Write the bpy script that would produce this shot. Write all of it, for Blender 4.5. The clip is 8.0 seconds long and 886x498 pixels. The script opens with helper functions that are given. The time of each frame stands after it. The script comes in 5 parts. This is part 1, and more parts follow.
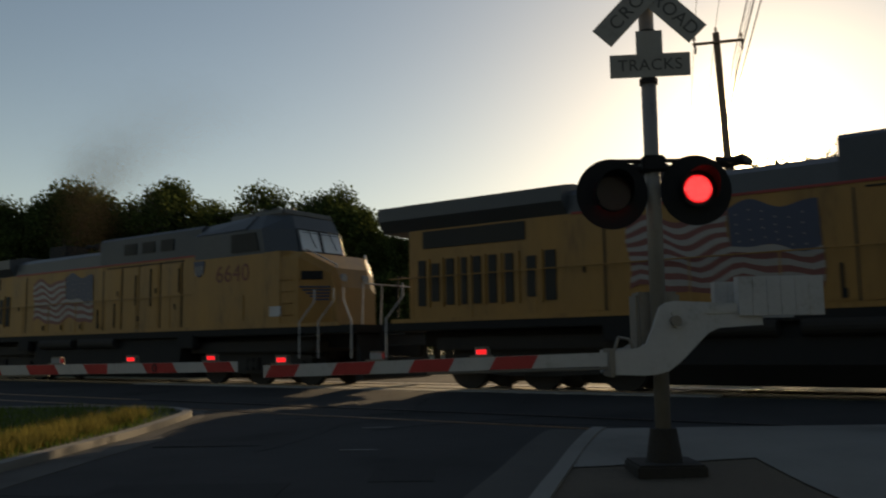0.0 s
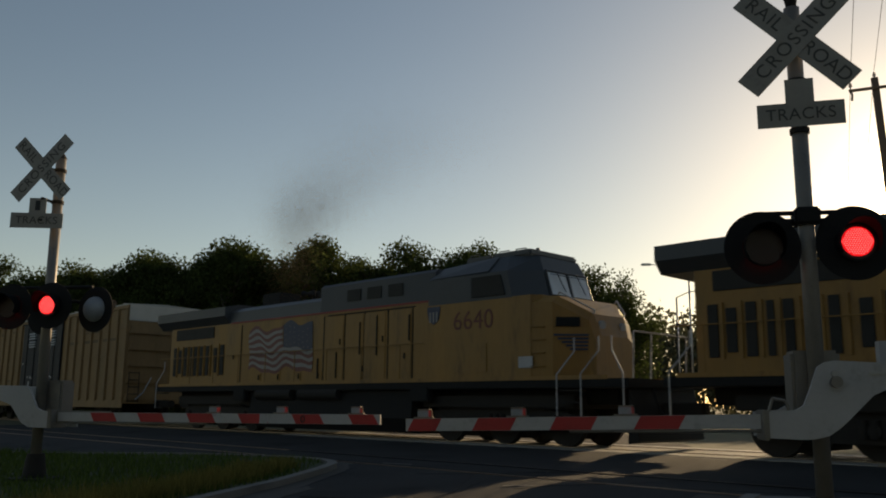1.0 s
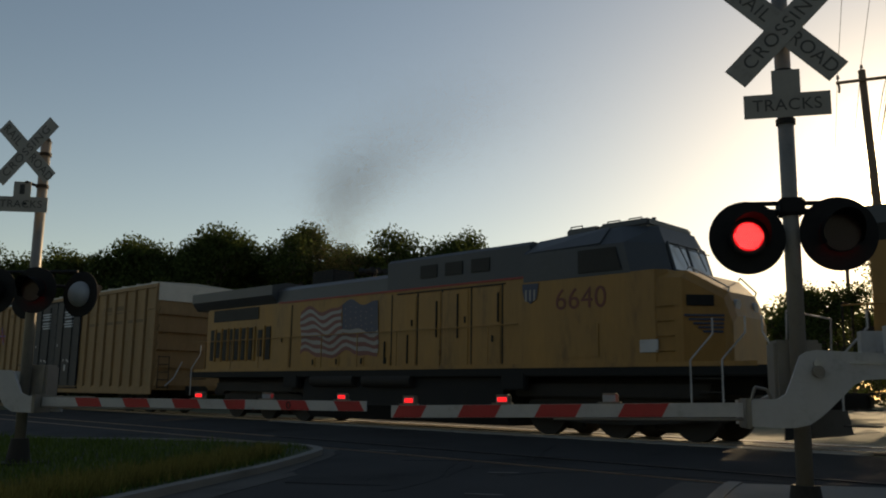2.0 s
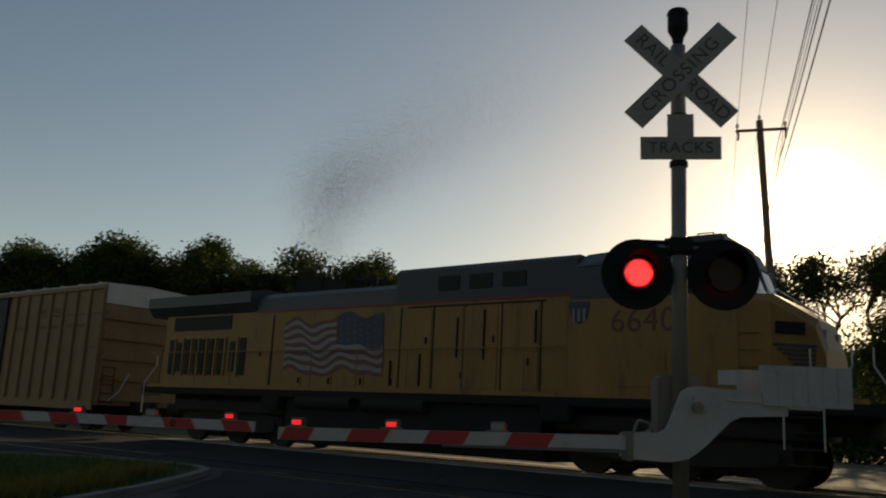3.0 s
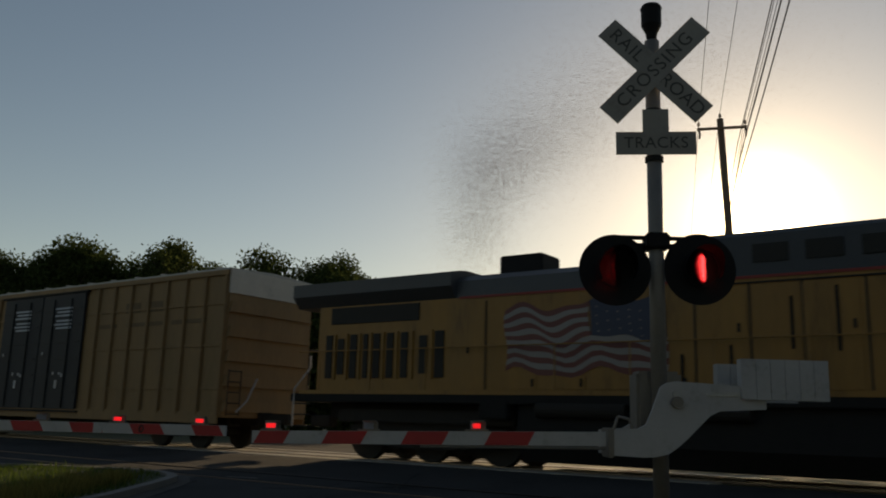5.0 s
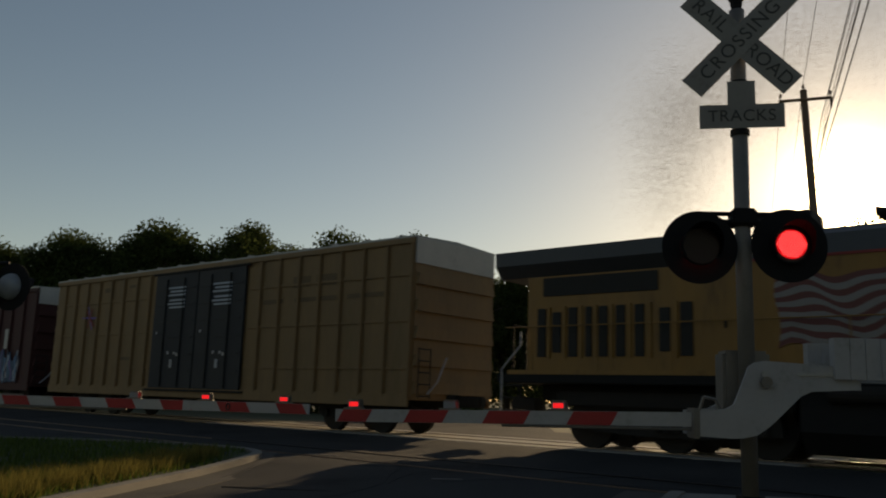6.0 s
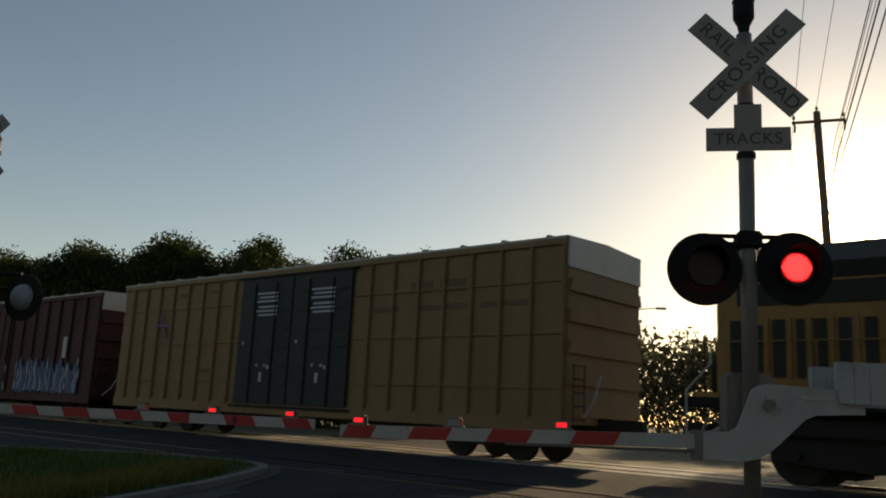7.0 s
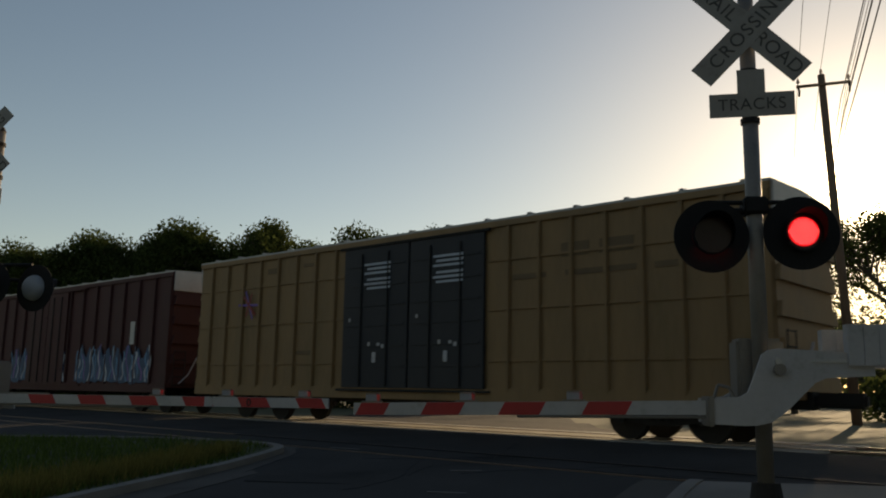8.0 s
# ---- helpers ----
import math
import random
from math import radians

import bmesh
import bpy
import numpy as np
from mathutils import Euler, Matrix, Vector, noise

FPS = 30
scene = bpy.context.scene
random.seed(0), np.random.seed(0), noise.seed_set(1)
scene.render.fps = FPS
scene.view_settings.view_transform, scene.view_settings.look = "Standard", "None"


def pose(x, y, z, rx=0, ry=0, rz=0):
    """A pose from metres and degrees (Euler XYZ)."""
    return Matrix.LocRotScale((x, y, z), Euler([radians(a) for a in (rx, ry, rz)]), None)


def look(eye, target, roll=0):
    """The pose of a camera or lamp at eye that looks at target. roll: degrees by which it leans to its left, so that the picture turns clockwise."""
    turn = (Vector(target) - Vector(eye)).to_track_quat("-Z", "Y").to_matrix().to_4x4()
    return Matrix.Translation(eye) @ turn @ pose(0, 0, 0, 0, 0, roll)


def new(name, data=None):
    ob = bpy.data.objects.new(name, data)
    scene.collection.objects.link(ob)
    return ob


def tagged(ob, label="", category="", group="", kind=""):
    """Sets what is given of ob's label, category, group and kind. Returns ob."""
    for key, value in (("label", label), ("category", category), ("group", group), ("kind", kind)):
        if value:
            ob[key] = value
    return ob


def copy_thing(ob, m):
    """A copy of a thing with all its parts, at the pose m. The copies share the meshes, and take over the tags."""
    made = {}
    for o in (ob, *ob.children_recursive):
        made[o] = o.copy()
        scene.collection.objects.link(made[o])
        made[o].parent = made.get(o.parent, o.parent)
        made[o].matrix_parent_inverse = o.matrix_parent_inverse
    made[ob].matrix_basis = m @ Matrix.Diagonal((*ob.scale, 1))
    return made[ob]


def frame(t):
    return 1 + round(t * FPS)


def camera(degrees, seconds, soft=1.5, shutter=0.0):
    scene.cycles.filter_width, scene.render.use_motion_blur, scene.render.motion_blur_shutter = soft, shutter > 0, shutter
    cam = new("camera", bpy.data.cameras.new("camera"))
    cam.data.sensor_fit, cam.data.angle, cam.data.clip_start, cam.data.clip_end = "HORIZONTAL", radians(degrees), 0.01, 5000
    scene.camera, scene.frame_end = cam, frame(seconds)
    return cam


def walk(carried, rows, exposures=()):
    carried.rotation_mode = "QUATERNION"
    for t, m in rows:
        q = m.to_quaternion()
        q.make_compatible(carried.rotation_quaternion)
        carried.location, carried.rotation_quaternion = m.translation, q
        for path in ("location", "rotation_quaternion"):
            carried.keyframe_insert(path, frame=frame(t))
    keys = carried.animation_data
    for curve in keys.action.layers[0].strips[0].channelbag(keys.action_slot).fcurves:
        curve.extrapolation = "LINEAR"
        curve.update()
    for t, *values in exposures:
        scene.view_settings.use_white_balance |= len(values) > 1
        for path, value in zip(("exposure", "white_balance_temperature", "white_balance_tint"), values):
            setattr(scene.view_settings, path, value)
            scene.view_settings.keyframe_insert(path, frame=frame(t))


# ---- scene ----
cam = camera(55.0, 8.0, soft=1.9, shutter=0.35)

PATH = [
    (0, (0.145, 0.287, 1.211), (0.137, 2.274, 1.44), -0.8),
    (0.5, (0.181, 0.248, 1.247), (-0.005, 2.216, 1.553), -0.3),
    (1, (0.149, 0.246, 1.198), (-0.185, 2.185, 1.558), 0.5),
    (2.5, (0.191, 0.243, 1.189), (-0.049, 2.202, 1.511), 1.8),
    (3, (0.281, 0.289, 1.199), (0.183, 2.247, 1.592), 2.8),
    (3.5, (0.363, 0.314, 1.215), (0.357, 2.271, 1.625), 3.9),
    (4, (0.374, 0.31, 1.199), (0.426, 2.267, 1.608), 3.5),
    (5.5, (0.073, 0.426, 1.187), (0.011, 2.389, 1.565), 0.2),
    (6, (0.081, 0.413, 1.184), (-0.098, 2.375, 1.531), 1.9),
    (6.5, (0.114, 0.354, 1.172), (-0.101, 2.31, 1.531), 3.5),
    (7, (0.142, 0.357, 1.193), (-0.066, 2.309, 1.576), 2.9),
    (7.5, (0.152, 0.354, 1.194), (-0.05, 2.309, 1.562), 1.7),
    (8, (0.143, 0.331, 1.18), (-0.08, 2.291, 1.51), 1.0),
]
walk(cam, [(t, look(eye, target, roll)) for t, eye, target, roll in PATH],
     exposures=[(t, e, 8400, 12) for t, e in ((0, 0.35), (1, 0.3), (2.5, 0.5), (3, 0.1), (3.5, -0.1), (4.2, 0.05), (5.5, 0.05), (6, 0.0), (6.5, 0.4), (7, 0.35), (7.5, 0.25), (8, 0.35))])

# ---------------------------------------------------------------- light
SUN_AZ, SUN_EL = 20.7, 13.2
world = bpy.data.worlds.new("sky")
scene.world = world
world.use_nodes = True
wn = world.node_tree.nodes
wl = world.node_tree.links
bg = wn["Background"]
sky = wn.new("ShaderNodeTexSky")
sky.sky_type = "NISHITA"
sky.sun_disc = False
sky.sun_elevation, sky.sun_rotation = radians(SUN_EL), radians(SUN_AZ)
sky.air_density, sky.dust_density, sky.ozone_density = 1.0, 0.4, 2.0
wl.new(sky.outputs[0], bg.inputs[0])
bg.inputs[1].default_value = 0.08
sun_way = Vector((math.sin(radians(SUN_AZ)) * math.cos(radians(SUN_EL)),
                  math.cos(radians(SUN_AZ)) * math.cos(radians(SUN_EL)), math.sin(radians(SUN_EL))))
sun = new("sun", bpy.data.lights.new("sun", "SUN"))
sun.data.energy, sun.data.angle, sun.data.color = 3.0, radians(0.6), (1.0, 0.82, 0.58)
sun.matrix_world = look((0, 0, 40), Vector((0, 0, 40)) - sun_way)
# the bright haze close round the low sun
tco = wn.new("ShaderNodeTexCoord")
dot = wn.new("ShaderNodeVectorMath")
dot.operation = "DOT_PRODUCT"
wl.new(tco.outputs["Generated"], dot.inputs[0])
dot.inputs[1].default_value = sun_way
halo = None
for power, gain in ((1500, 20.0), (260, 0.7), (30, 0.06)):
    pw = wn.new("ShaderNodeMath")
    pw.operation = "POWER"
    pw.use_clamp = True
    wl.new(dot.outputs["Value"], pw.inputs[0])
    pw.inputs[1].default_value = power
    mu = wn.new("ShaderNodeMath")
    mu.operation = "MULTIPLY_ADD"
    wl.new(pw.outputs[0], mu.inputs[0])
    mu.inputs[1].default_value = gain
    mu.inputs[2].default_value = 0.0
    if halo:
        wl.new(halo.outputs[0], mu.inputs[2])
    halo = mu
# pale haze low over the horizon
sep = wn.new("ShaderNodeSeparateXYZ")
wl.new(tco.outputs["Generated"], sep.inputs[0])
low = wn.new("ShaderNodeMath")
low.operation = "SUBTRACT"
low.use_clamp = True
low.inputs[0].default_value = 1.0
wl.new(sep.outputs["Z"], low.inputs[1])
lowp = wn.new("ShaderNodeMath")
lowp.operation = "POWER"
wl.new(low.outputs[0], lowp.inputs[0])
lowp.inputs[1].default_value = 8.0
lowg = wn.new("ShaderNodeMath")
lowg.operation = "MULTIPLY"
wl.new(lowp.outputs[0], lowg.inputs[0])
lowg.inputs[1].default_value = 0.12
bg3 = wn.new("ShaderNodeBackground")
bg3.inputs[0].default_value = (0.95, 0.96, 1.0, 1)
wl.new(lowg.outputs[0], bg3.inputs[1])
bg2 = wn.new("ShaderNodeBackground")
bg2.inputs[0].default_value = (1.0, 0.8, 0.52, 1)
wl.new(halo.outputs[0], bg2.inputs[1])
both = wn.new("ShaderNodeAddShader")
wl.new(bg.outputs[0], both.inputs[0])
wl.new(bg2.outputs[0], both.inputs[1])
haze = wn.new("ShaderNodeAddShader")
wl.new(both.outputs[0], haze.inputs[0])
wl.new(bg3.outputs[0], haze.inputs[1])
wl.new(haze.outputs[0], wn["World Output"].inputs[0])


# ---------------------------------------------------------------- materials
def material(name, colour, rough=0.6, metal=0.0, vary=0.25, scale=3.0, fine=40.0, bump=0.15, spec=0.5, dirt=None, streak=0.0):
    m = bpy.data.materials.new(name)
    m.use_nodes = True
    n, k = m.node_tree.nodes, m.node_tree.links
    p = n["Principled BSDF"]
    tc = n.new("ShaderNodeTexCoord")
    mp = n.new("ShaderNodeMapping")
    k.new(tc.outputs["Object"], mp.inputs[0])
    if streak:
        mp.inputs["Scale"].default_value = (1, 1, streak)
    big, small = n.new("ShaderNodeTexNoise"), n.new("ShaderNodeTexNoise")
    for t, s, dt in ((big, scale, 5), (small, fine, 3)):
        t.inputs["Scale"].default_value, t.inputs["Detail"].default_value = s, dt
        k.new(mp.outputs[0], t.inputs["Vector"])
    add = n.new("ShaderNodeMath")
    add.operation = "MULTIPLY_ADD"
    k.new(small.outputs[0], add.inputs[0])
    add.inputs[1].default_value = 0.4
    k.new(big.outputs[0], add.inputs[2])
    ramp = n.new("ShaderNodeValToRGB")
    c = Vector(colour[:3])
    lo = Vector(dirt) if dirt else c * (1 - vary)
    ramp.color_ramp.elements[0].position, ramp.color_ramp.elements[1].position = 0.42, 0.95
    ramp.color_ramp.elements[0].color = (*lo, 1)
    ramp.color_ramp.elements[1].color = (*(c * (1 + vary * 0.6)), 1)
    mid = ramp.color_ramp.elements.new(0.62)
    mid.color = (*c, 1)
    k.new(add.outputs[0], ramp.inputs[0])
    k.new(ramp.outputs[0], p.inputs["Base Color"])
    rr = n.new("ShaderNodeMapRange")
    rr.inputs["To Min"].default_value, rr.inputs["To Max"].default_value = max(0.03, rough - 0.12), min(1, rough + 0.15)
    k.new(big.outputs[0], rr.inputs["Value"])
    k.new(rr.outputs[0], p.inputs["Roughness"])
    p.inputs["Metallic"].default_value = metal
    p.inputs["Specular IOR Level"].default_value = spec
    if bump:
        b = n.new("ShaderNodeBump")
        b.inputs["Strength"].default_value, b.inputs["Distance"].default_value = bump, 0.02
        k.new(small.outputs[0], b.inputs["Height"])
        k.new(b.outputs[0], p.inputs["Normal"])
    return m


def glow(name, colour, strength):
    m = bpy.data.materials.new(name)
    m.use_nodes = True
    p = m.node_tree.nodes["Principled BSDF"]
    p.inputs["Base Color"].default_value = (*colour, 1)
    p.inputs["Emission Color"].default_value = (*colour, 1)
    p.inputs["Emission Strength"].default_value = strength
    return m


def glass_material(name, tint):
    m = bpy.data.materials.new(name)
    m.use_nodes = True
    p = m.node_tree.nodes["Principled BSDF"]
    p.inputs["Base Color"].default_value = (*tint, 1)
    p.inputs["Roughness"].default_value = 0.05
    p.inputs["Transmission Weight"].default_value = 0.3
    p.inputs["IOR"].default_value = 1.8
    return m


def leaf_material(name, colour):
    m = bpy.data.materials.new(name)
    m.use_nodes = True
    n, k = m.node_tree.nodes, m.node_tree.links
    out = n["Material Output"]
    n.remove(n["Principled BSDF"])
    geo = n.new("ShaderNodeNewGeometry")
    ramp = n.new("ShaderNodeValToRGB")
    c = Vector(colour)
    ramp.color_ramp.elements[0].color, ramp.color_ramp.elements[1].color = (*(c * 0.55), 1), (*(c * 1.5), 1)
    k.new(geo.outputs["Random Per Island"], ramp.inputs[0])
    d, t, mix = n.new("ShaderNodeBsdfDiffuse"), n.new("ShaderNodeBsdfTranslucent"), n.new("ShaderNodeMixShader")
    k.new(ramp.outputs[0], d.inputs[0])
    k.new(ramp.outputs[0], t.inputs[0])
    mix.inputs[0].default_value = 0.4
    k.new(d.outputs[0], mix.inputs[1])
    k.new(t.outputs[0], mix.inputs[2])
    k.new(mix.outputs[0], out.inputs[0])
    return m


M = dict(
    asphalt=material("asphalt", (0.05, 0.049, 0.048), 0.9, vary=0.55, scale=0.6, fine=90, bump=0.5, spec=0.12),
    patch=material("asphalt_patch", (0.043, 0.042, 0.041), 0.92, vary=0.35, scale=1.2, fine=90, bump=0.5, spec=0.12),
    concrete=material("concrete", (0.19, 0.18, 0.16), 0.88, vary=0.4, scale=0.8, fine=60, bump=0.35),
    gutter=material("stained_gutter", (0.085, 0.08, 0.072), 0.9, vary=0.45, scale=0.9, fine=50, bump=0.35, spec=0.2),
    panel=material("crossing_concrete", (0.34, 0.31, 0.27), 0.75, vary=0.3, scale=0.9, fine=50, bump=0.3),
    dirt=material("dirt", (0.1, 0.075, 0.05), 0.95, vary=0.4, scale=0.9, fine=25, bump=0.7),
    soil=material("dry_grass_soil", (0.085, 0.085, 0.04), 0.95, vary=0.45, scale=0.15, fine=12, bump=0.6),
    turf=material("turf_soil", (0.05, 0.065, 0.025), 0.95, vary=0.4, scale=0.9, fine=30, bump=0.6),
    ballast=material("ballast", (0.2, 0.18, 0.16), 0.9, vary=0.5, scale=9, fine=40, bump=1.0),
    rail=material("rail_steel", (0.18, 0.13, 0.1), 0.45, 0.7, vary=0.4, scale=2, fine=30),
    railtop=material("polished_rail", (0.62, 0.58, 0.52), 0.22, 1.0, vary=0.1, scale=4, fine=60, bump=0.05),
    paint_worn=material("worn_road_paint", (0.16, 0.155, 0.15), 0.8, vary=0.5, scale=6, fine=40, bump=0.3, dirt=(0.06, 0.06, 0.06)),
    paint_white=material("white_paint", (0.45, 0.44, 0.43), 0.6, vary=0.2, scale=3, fine=25, bump=0.12, dirt=(0.33, 0.31, 0.28)),
    paint_red=material("red_sheeting", (0.45, 0.03, 0.03), 0.5, vary=0.2, scale=4, fine=30, bump=0.08),
    sheet_white=material("white_sheeting", (0.36, 0.33, 0.285), 0.6, vary=0.25, scale=3, fine=20, bump=0.05, dirt=(0.25, 0.22, 0.18), spec=0.3),
    # black letters paled in colour for the glare veil over the signs
    legend=material("glare_paled_legend", (0.09, 0.082, 0.07), 0.6, vary=0.5, scale=7, dirt=(0.16, 0.14, 0.115)),
    sign_black=material("black_legend", (0.02, 0.02, 0.02), 0.5, vary=0.1),
    galv=material("galvanised_steel", (0.42, 0.42, 0.42), 0.42, 0.8, vary=0.2, scale=5, fine=40, bump=0.1),
    aluminium=material("weathered_aluminium", (0.23, 0.21, 0.185), 0.5, 0.35, vary=0.2, scale=5, fine=40, bump=0.1),
    black=material("black_paint", (0.016, 0.016, 0.016), 0.75, vary=0.3, scale=4, fine=30, spec=0.25),
    iron=material("dark_iron", (0.022, 0.019, 0.016), 0.8, 0.1, vary=0.4, scale=3, fine=30, bump=0.3),
    yellow=material("armour_yellow", (0.29, 0.145, 0.03), 0.5, vary=0.45, scale=1.5, fine=10, bump=0.06, streak=0.25),
    grey=material("harbour_grey", (0.047, 0.053, 0.06), 0.5, vary=0.2, scale=0.8, fine=10, bump=0.06),
    grey_roof=material("grey_roof", (0.06, 0.064, 0.068), 0.45, vary=0.2, scale=0.8, fine=10, bump=0.06),
    red_line=material("red_stripe", (0.28, 0.03, 0.02), 0.5, vary=0.1),
    grille=material("grille_dark", (0.02, 0.018, 0.014), 0.7, vary=0.3),
    flag_red=material("flag_red", (0.17, 0.05, 0.04), 0.5, vary=0.1),
    number_red=material("worn_number_red", (0.16, 0.05, 0.03), 0.6, vary=0.4, scale=3),
    flag_white=material("flag_white", (0.27, 0.25, 0.23), 0.5, vary=0.1),
    flag_blue=material("flag_blue", (0.035, 0.045, 0.08), 0.5, vary=0.1),
    box_yellow=material("boxcar_yellow", (0.25, 0.15, 0.065), 0.65, vary=0.45, scale=1.3, fine=9, bump=0.1, streak=0.2, dirt=(0.2, 0.125, 0.045)),
    stencil=material("worn_stencil", (0.16, 0.1, 0.047), 0.7, vary=0.3, scale=2),
    box_red=material("boxcar_oxide", (0.065, 0.018, 0.015), 0.7, vary=0.3, scale=0.7, fine=9, bump=0.1, streak=0.2),
    door_blue=material("faded_blue_door", (0.014, 0.016, 0.02), 0.6, vary=0.35, scale=0.9, fine=10, bump=0.12, streak=0.25),
    box_roof=material("galvanised_roof", (0.36, 0.35, 0.33), 0.5, 0.4, vary=0.2, scale=1, fine=12, dirt=(0.3, 0.27, 0.23)),
    # whitened for skylight on the car ends; also the stencil panel's white
    box_white=material("skylit_band_and_stencil", (0.5, 0.47, 0.42), 0.55, vary=0.2, scale=1.5, fine=12),
    graf_blue=material("spray_blue", (0.06, 0.2, 0.34), 0.5, vary=0.3, scale=2),
    graf_white=material("spray_white", (0.36, 0.4, 0.44), 0.5, vary=0.3, scale=2),
    graf_dark=material("spray_dark_blue", (0.03, 0.075, 0.14), 0.6, vary=0.5, scale=2),
    graf_violet=material("spray_violet", (0.16, 0.08, 0.3), 0.5, vary=0.3, scale=2),
    wood=material("creosote_pole", (0.13, 0.085, 0.055), 0.85, vary=0.35, scale=3, fine=40, bump=0.5, streak=0.1),
    bark=material("bark", (0.07, 0.055, 0.04), 0.95, vary=0.4, scale=3, fine=20, bump=0.8),
    soot=material("soot_haze", (0.28, 0.18, 0.1), 1.0, vary=0.2, bump=0.0, spec=0.0),
    wire=material("wire", (0.03, 0.03, 0.03), 0.6),
    porcelain=material("porcelain", (0.25, 0.2, 0.18), 0.25, vary=0.1),
    dead_lens=material("dark_red_lens", (0.03, 0.006, 0.006), 0.3, vary=0.2, bump=0.0),
    dome=material("grey_housing", (0.3, 0.32, 0.34), 0.45, vary=0.2),
    lit=glow("lit_red_led", (1.0, 0.012, 0.025), 0.5),
    lit_small=glow("lit_small_lamp", (1.0, 0.02, 0.03), 0.85),
    lit_dot=glow("lit_led_dot", (1.0, 0.12, 0.14), 3.2),
    # base colour set pale to carry the sky's reflection
    pane=glass_material("sky_pale_glass", (0.8, 0.84, 0.84)),
    leaf_a=leaf_material("oak_leaf", (0.05, 0.068, 0.022)),
    leaf_b=leaf_material("elm_leaf", (0.062, 0.08, 0.026)),
    # leaf colour lightened to paint in the haze of distance
    leaf_hazed=leaf_material("hazed_leaf", (0.1, 0.1, 0.06)),
    straw=leaf_material("straw_blade", (0.2, 0.17, 0.05)),
    blade=leaf_material("grass_blade", (0.09, 0.13, 0.03)),
)


# ---------------------------------------------------------------- mesh helpers
def box(bm, c, s, rot=None, bevel=0.0):
    m = Matrix.Translation(c) @ (rot or Matrix()) @ Matrix.Diagonal((*s, 1))
    vs = bmesh.ops.create_cube(bm, size=1, matrix=m)["verts"]
    if bevel:
        es = list({e for v in vs for e in v.link_edges})
        bmesh.ops.bevel(bm, geom=es, offset=bevel, segments=2, affect="EDGES")


def rod(bm, a, b, r, r2=None, seg=10, caps=True):
    a, b = Vector(a), Vector(b)
    d = b - a
    if d.length < 1e-6:
        return
    m = Matrix.Translation((a + b) / 2) @ d.to_track_quat("Z", "Y").to_matrix().to_4x4()
    bmesh.ops.create_cone(bm, cap_ends=caps, segments=seg, radius1=r, radius2=r if r2 is None else r2, depth=d.length, matrix=m)


def pipe(bm, pts, r, seg=8):
    for a, b in zip(pts, pts[1:]):
        rod(bm, a, b, r, seg=seg)


def prism(bm, pts, y0, y1):
    """Outline in x and z, pushed from y0 to y1."""
    a = [bm.verts.new((x, y0, z)) for x, z in pts]
    b = [bm.verts.new((x, y1, z)) for x, z in pts]
    bm.faces.new(a)
    bm.faces.new(b[::-1])
    for i in range(len(pts)):
        j = (i + 1) % len(pts)
        bm.faces.new((a[j], a[i], b[i], b[j]))


def loft(bm, pts, x0, x1):
    """Outline in y and z, pushed from x0 to x1."""
    a = [bm.verts.new((x0, y, z)) for y, z in pts]
    b = [bm.verts.new((x1, y, z)) for y, z in pts]
    bm.faces.new(a)
    bm.faces.new(b[::-1])
    for i in range(len(pts)):
        j = (i + 1) % len(pts)
        bm.faces.new((a[j], a[i], b[i], b[j]))


def rings(bm, plans, heights):
    """Outlines in x and y, one over the other, each corner at its own height, skinned and capped."""
    vs = [[bm.verts.new((x, y, z)) for (x, y), z in zip(p, h)] for p, h in zip(plans, heights)]
    for p, q in zip(vs, vs[1:]):
        for i in range(len(p)):
            j = (i + 1) % len(p)
            bm.faces.new((p[i], p[j], q[j], q[i]))
    bm.faces.new(vs[0][::-1])
    bm.faces.new(vs[-1])


def finish(bm, name, mat, smooth=False):
    bmesh.ops.recalc_face_normals(bm, faces=bm.faces)
    me = bpy.data.meshes.new(name)
    bm.to_mesh(me)
    bm.free()
    me.materials.append(mat)
    if smooth:
        for p in me.polygons:
            p.use_smooth = True
    return me


def part(name, bm, mat, parent, label="", m=None, smooth=False):
    ob = new(name, finish(bm, name, mat, smooth))
    ob.parent = parent
    if m is not None:
        ob.matrix_basis = m
    if label:
        tagged(ob, label)
    return ob


def again(name, mesh, parent, m=None):
    ob = new(name, mesh)
    ob.parent = parent
    if m is not None:
        ob.matrix_basis = m
    return ob


def thing(name, label, category, m=None, group="", kind=""):
    ob = new(name)
    ob.empty_display_size = 0.2
    if m is not None:
        ob.matrix_basis = m
    return tagged(ob, label, category, group, kind)


def setting(name, bm, mat, label, category, smooth=False):
    ob = new(name, finish(bm, name, mat, smooth))
    return tagged(ob, label, category, kind="structure")


def letters(text, size, mat, parent, m, name="lettering", depth=0.002, spacing=1.0):
    cu = bpy.data.curves.new(name, "FONT")
    cu.body, cu.size, cu.align_x, cu.align_y, cu.extrude = text, size, "CENTER", "CENTER", depth
    cu.space_character = spacing
    tmp = bpy.data.objects.new("tmp", cu)
    scene.collection.objects.link(tmp)
    dg = bpy.context.evaluated_depsgraph_get()
    me = bpy.data.meshes.new_from_object(tmp.evaluated_get(dg))
    bpy.data.objects.remove(tmp)
    me.materials.clear()
    me.materials.append(mat)
    ob = new(name, me)
    ob.parent, ob.matrix_basis = parent, m
    return ob


# ---------------------------------------------------------------- the plan
TH = radians(-35.36)                    # way of the tracks
U = Vector((math.cos(TH), math.sin(TH), 0))
N = Vector((-math.sin(TH), math.cos(TH), 0))
RAIL_Z = 0.28
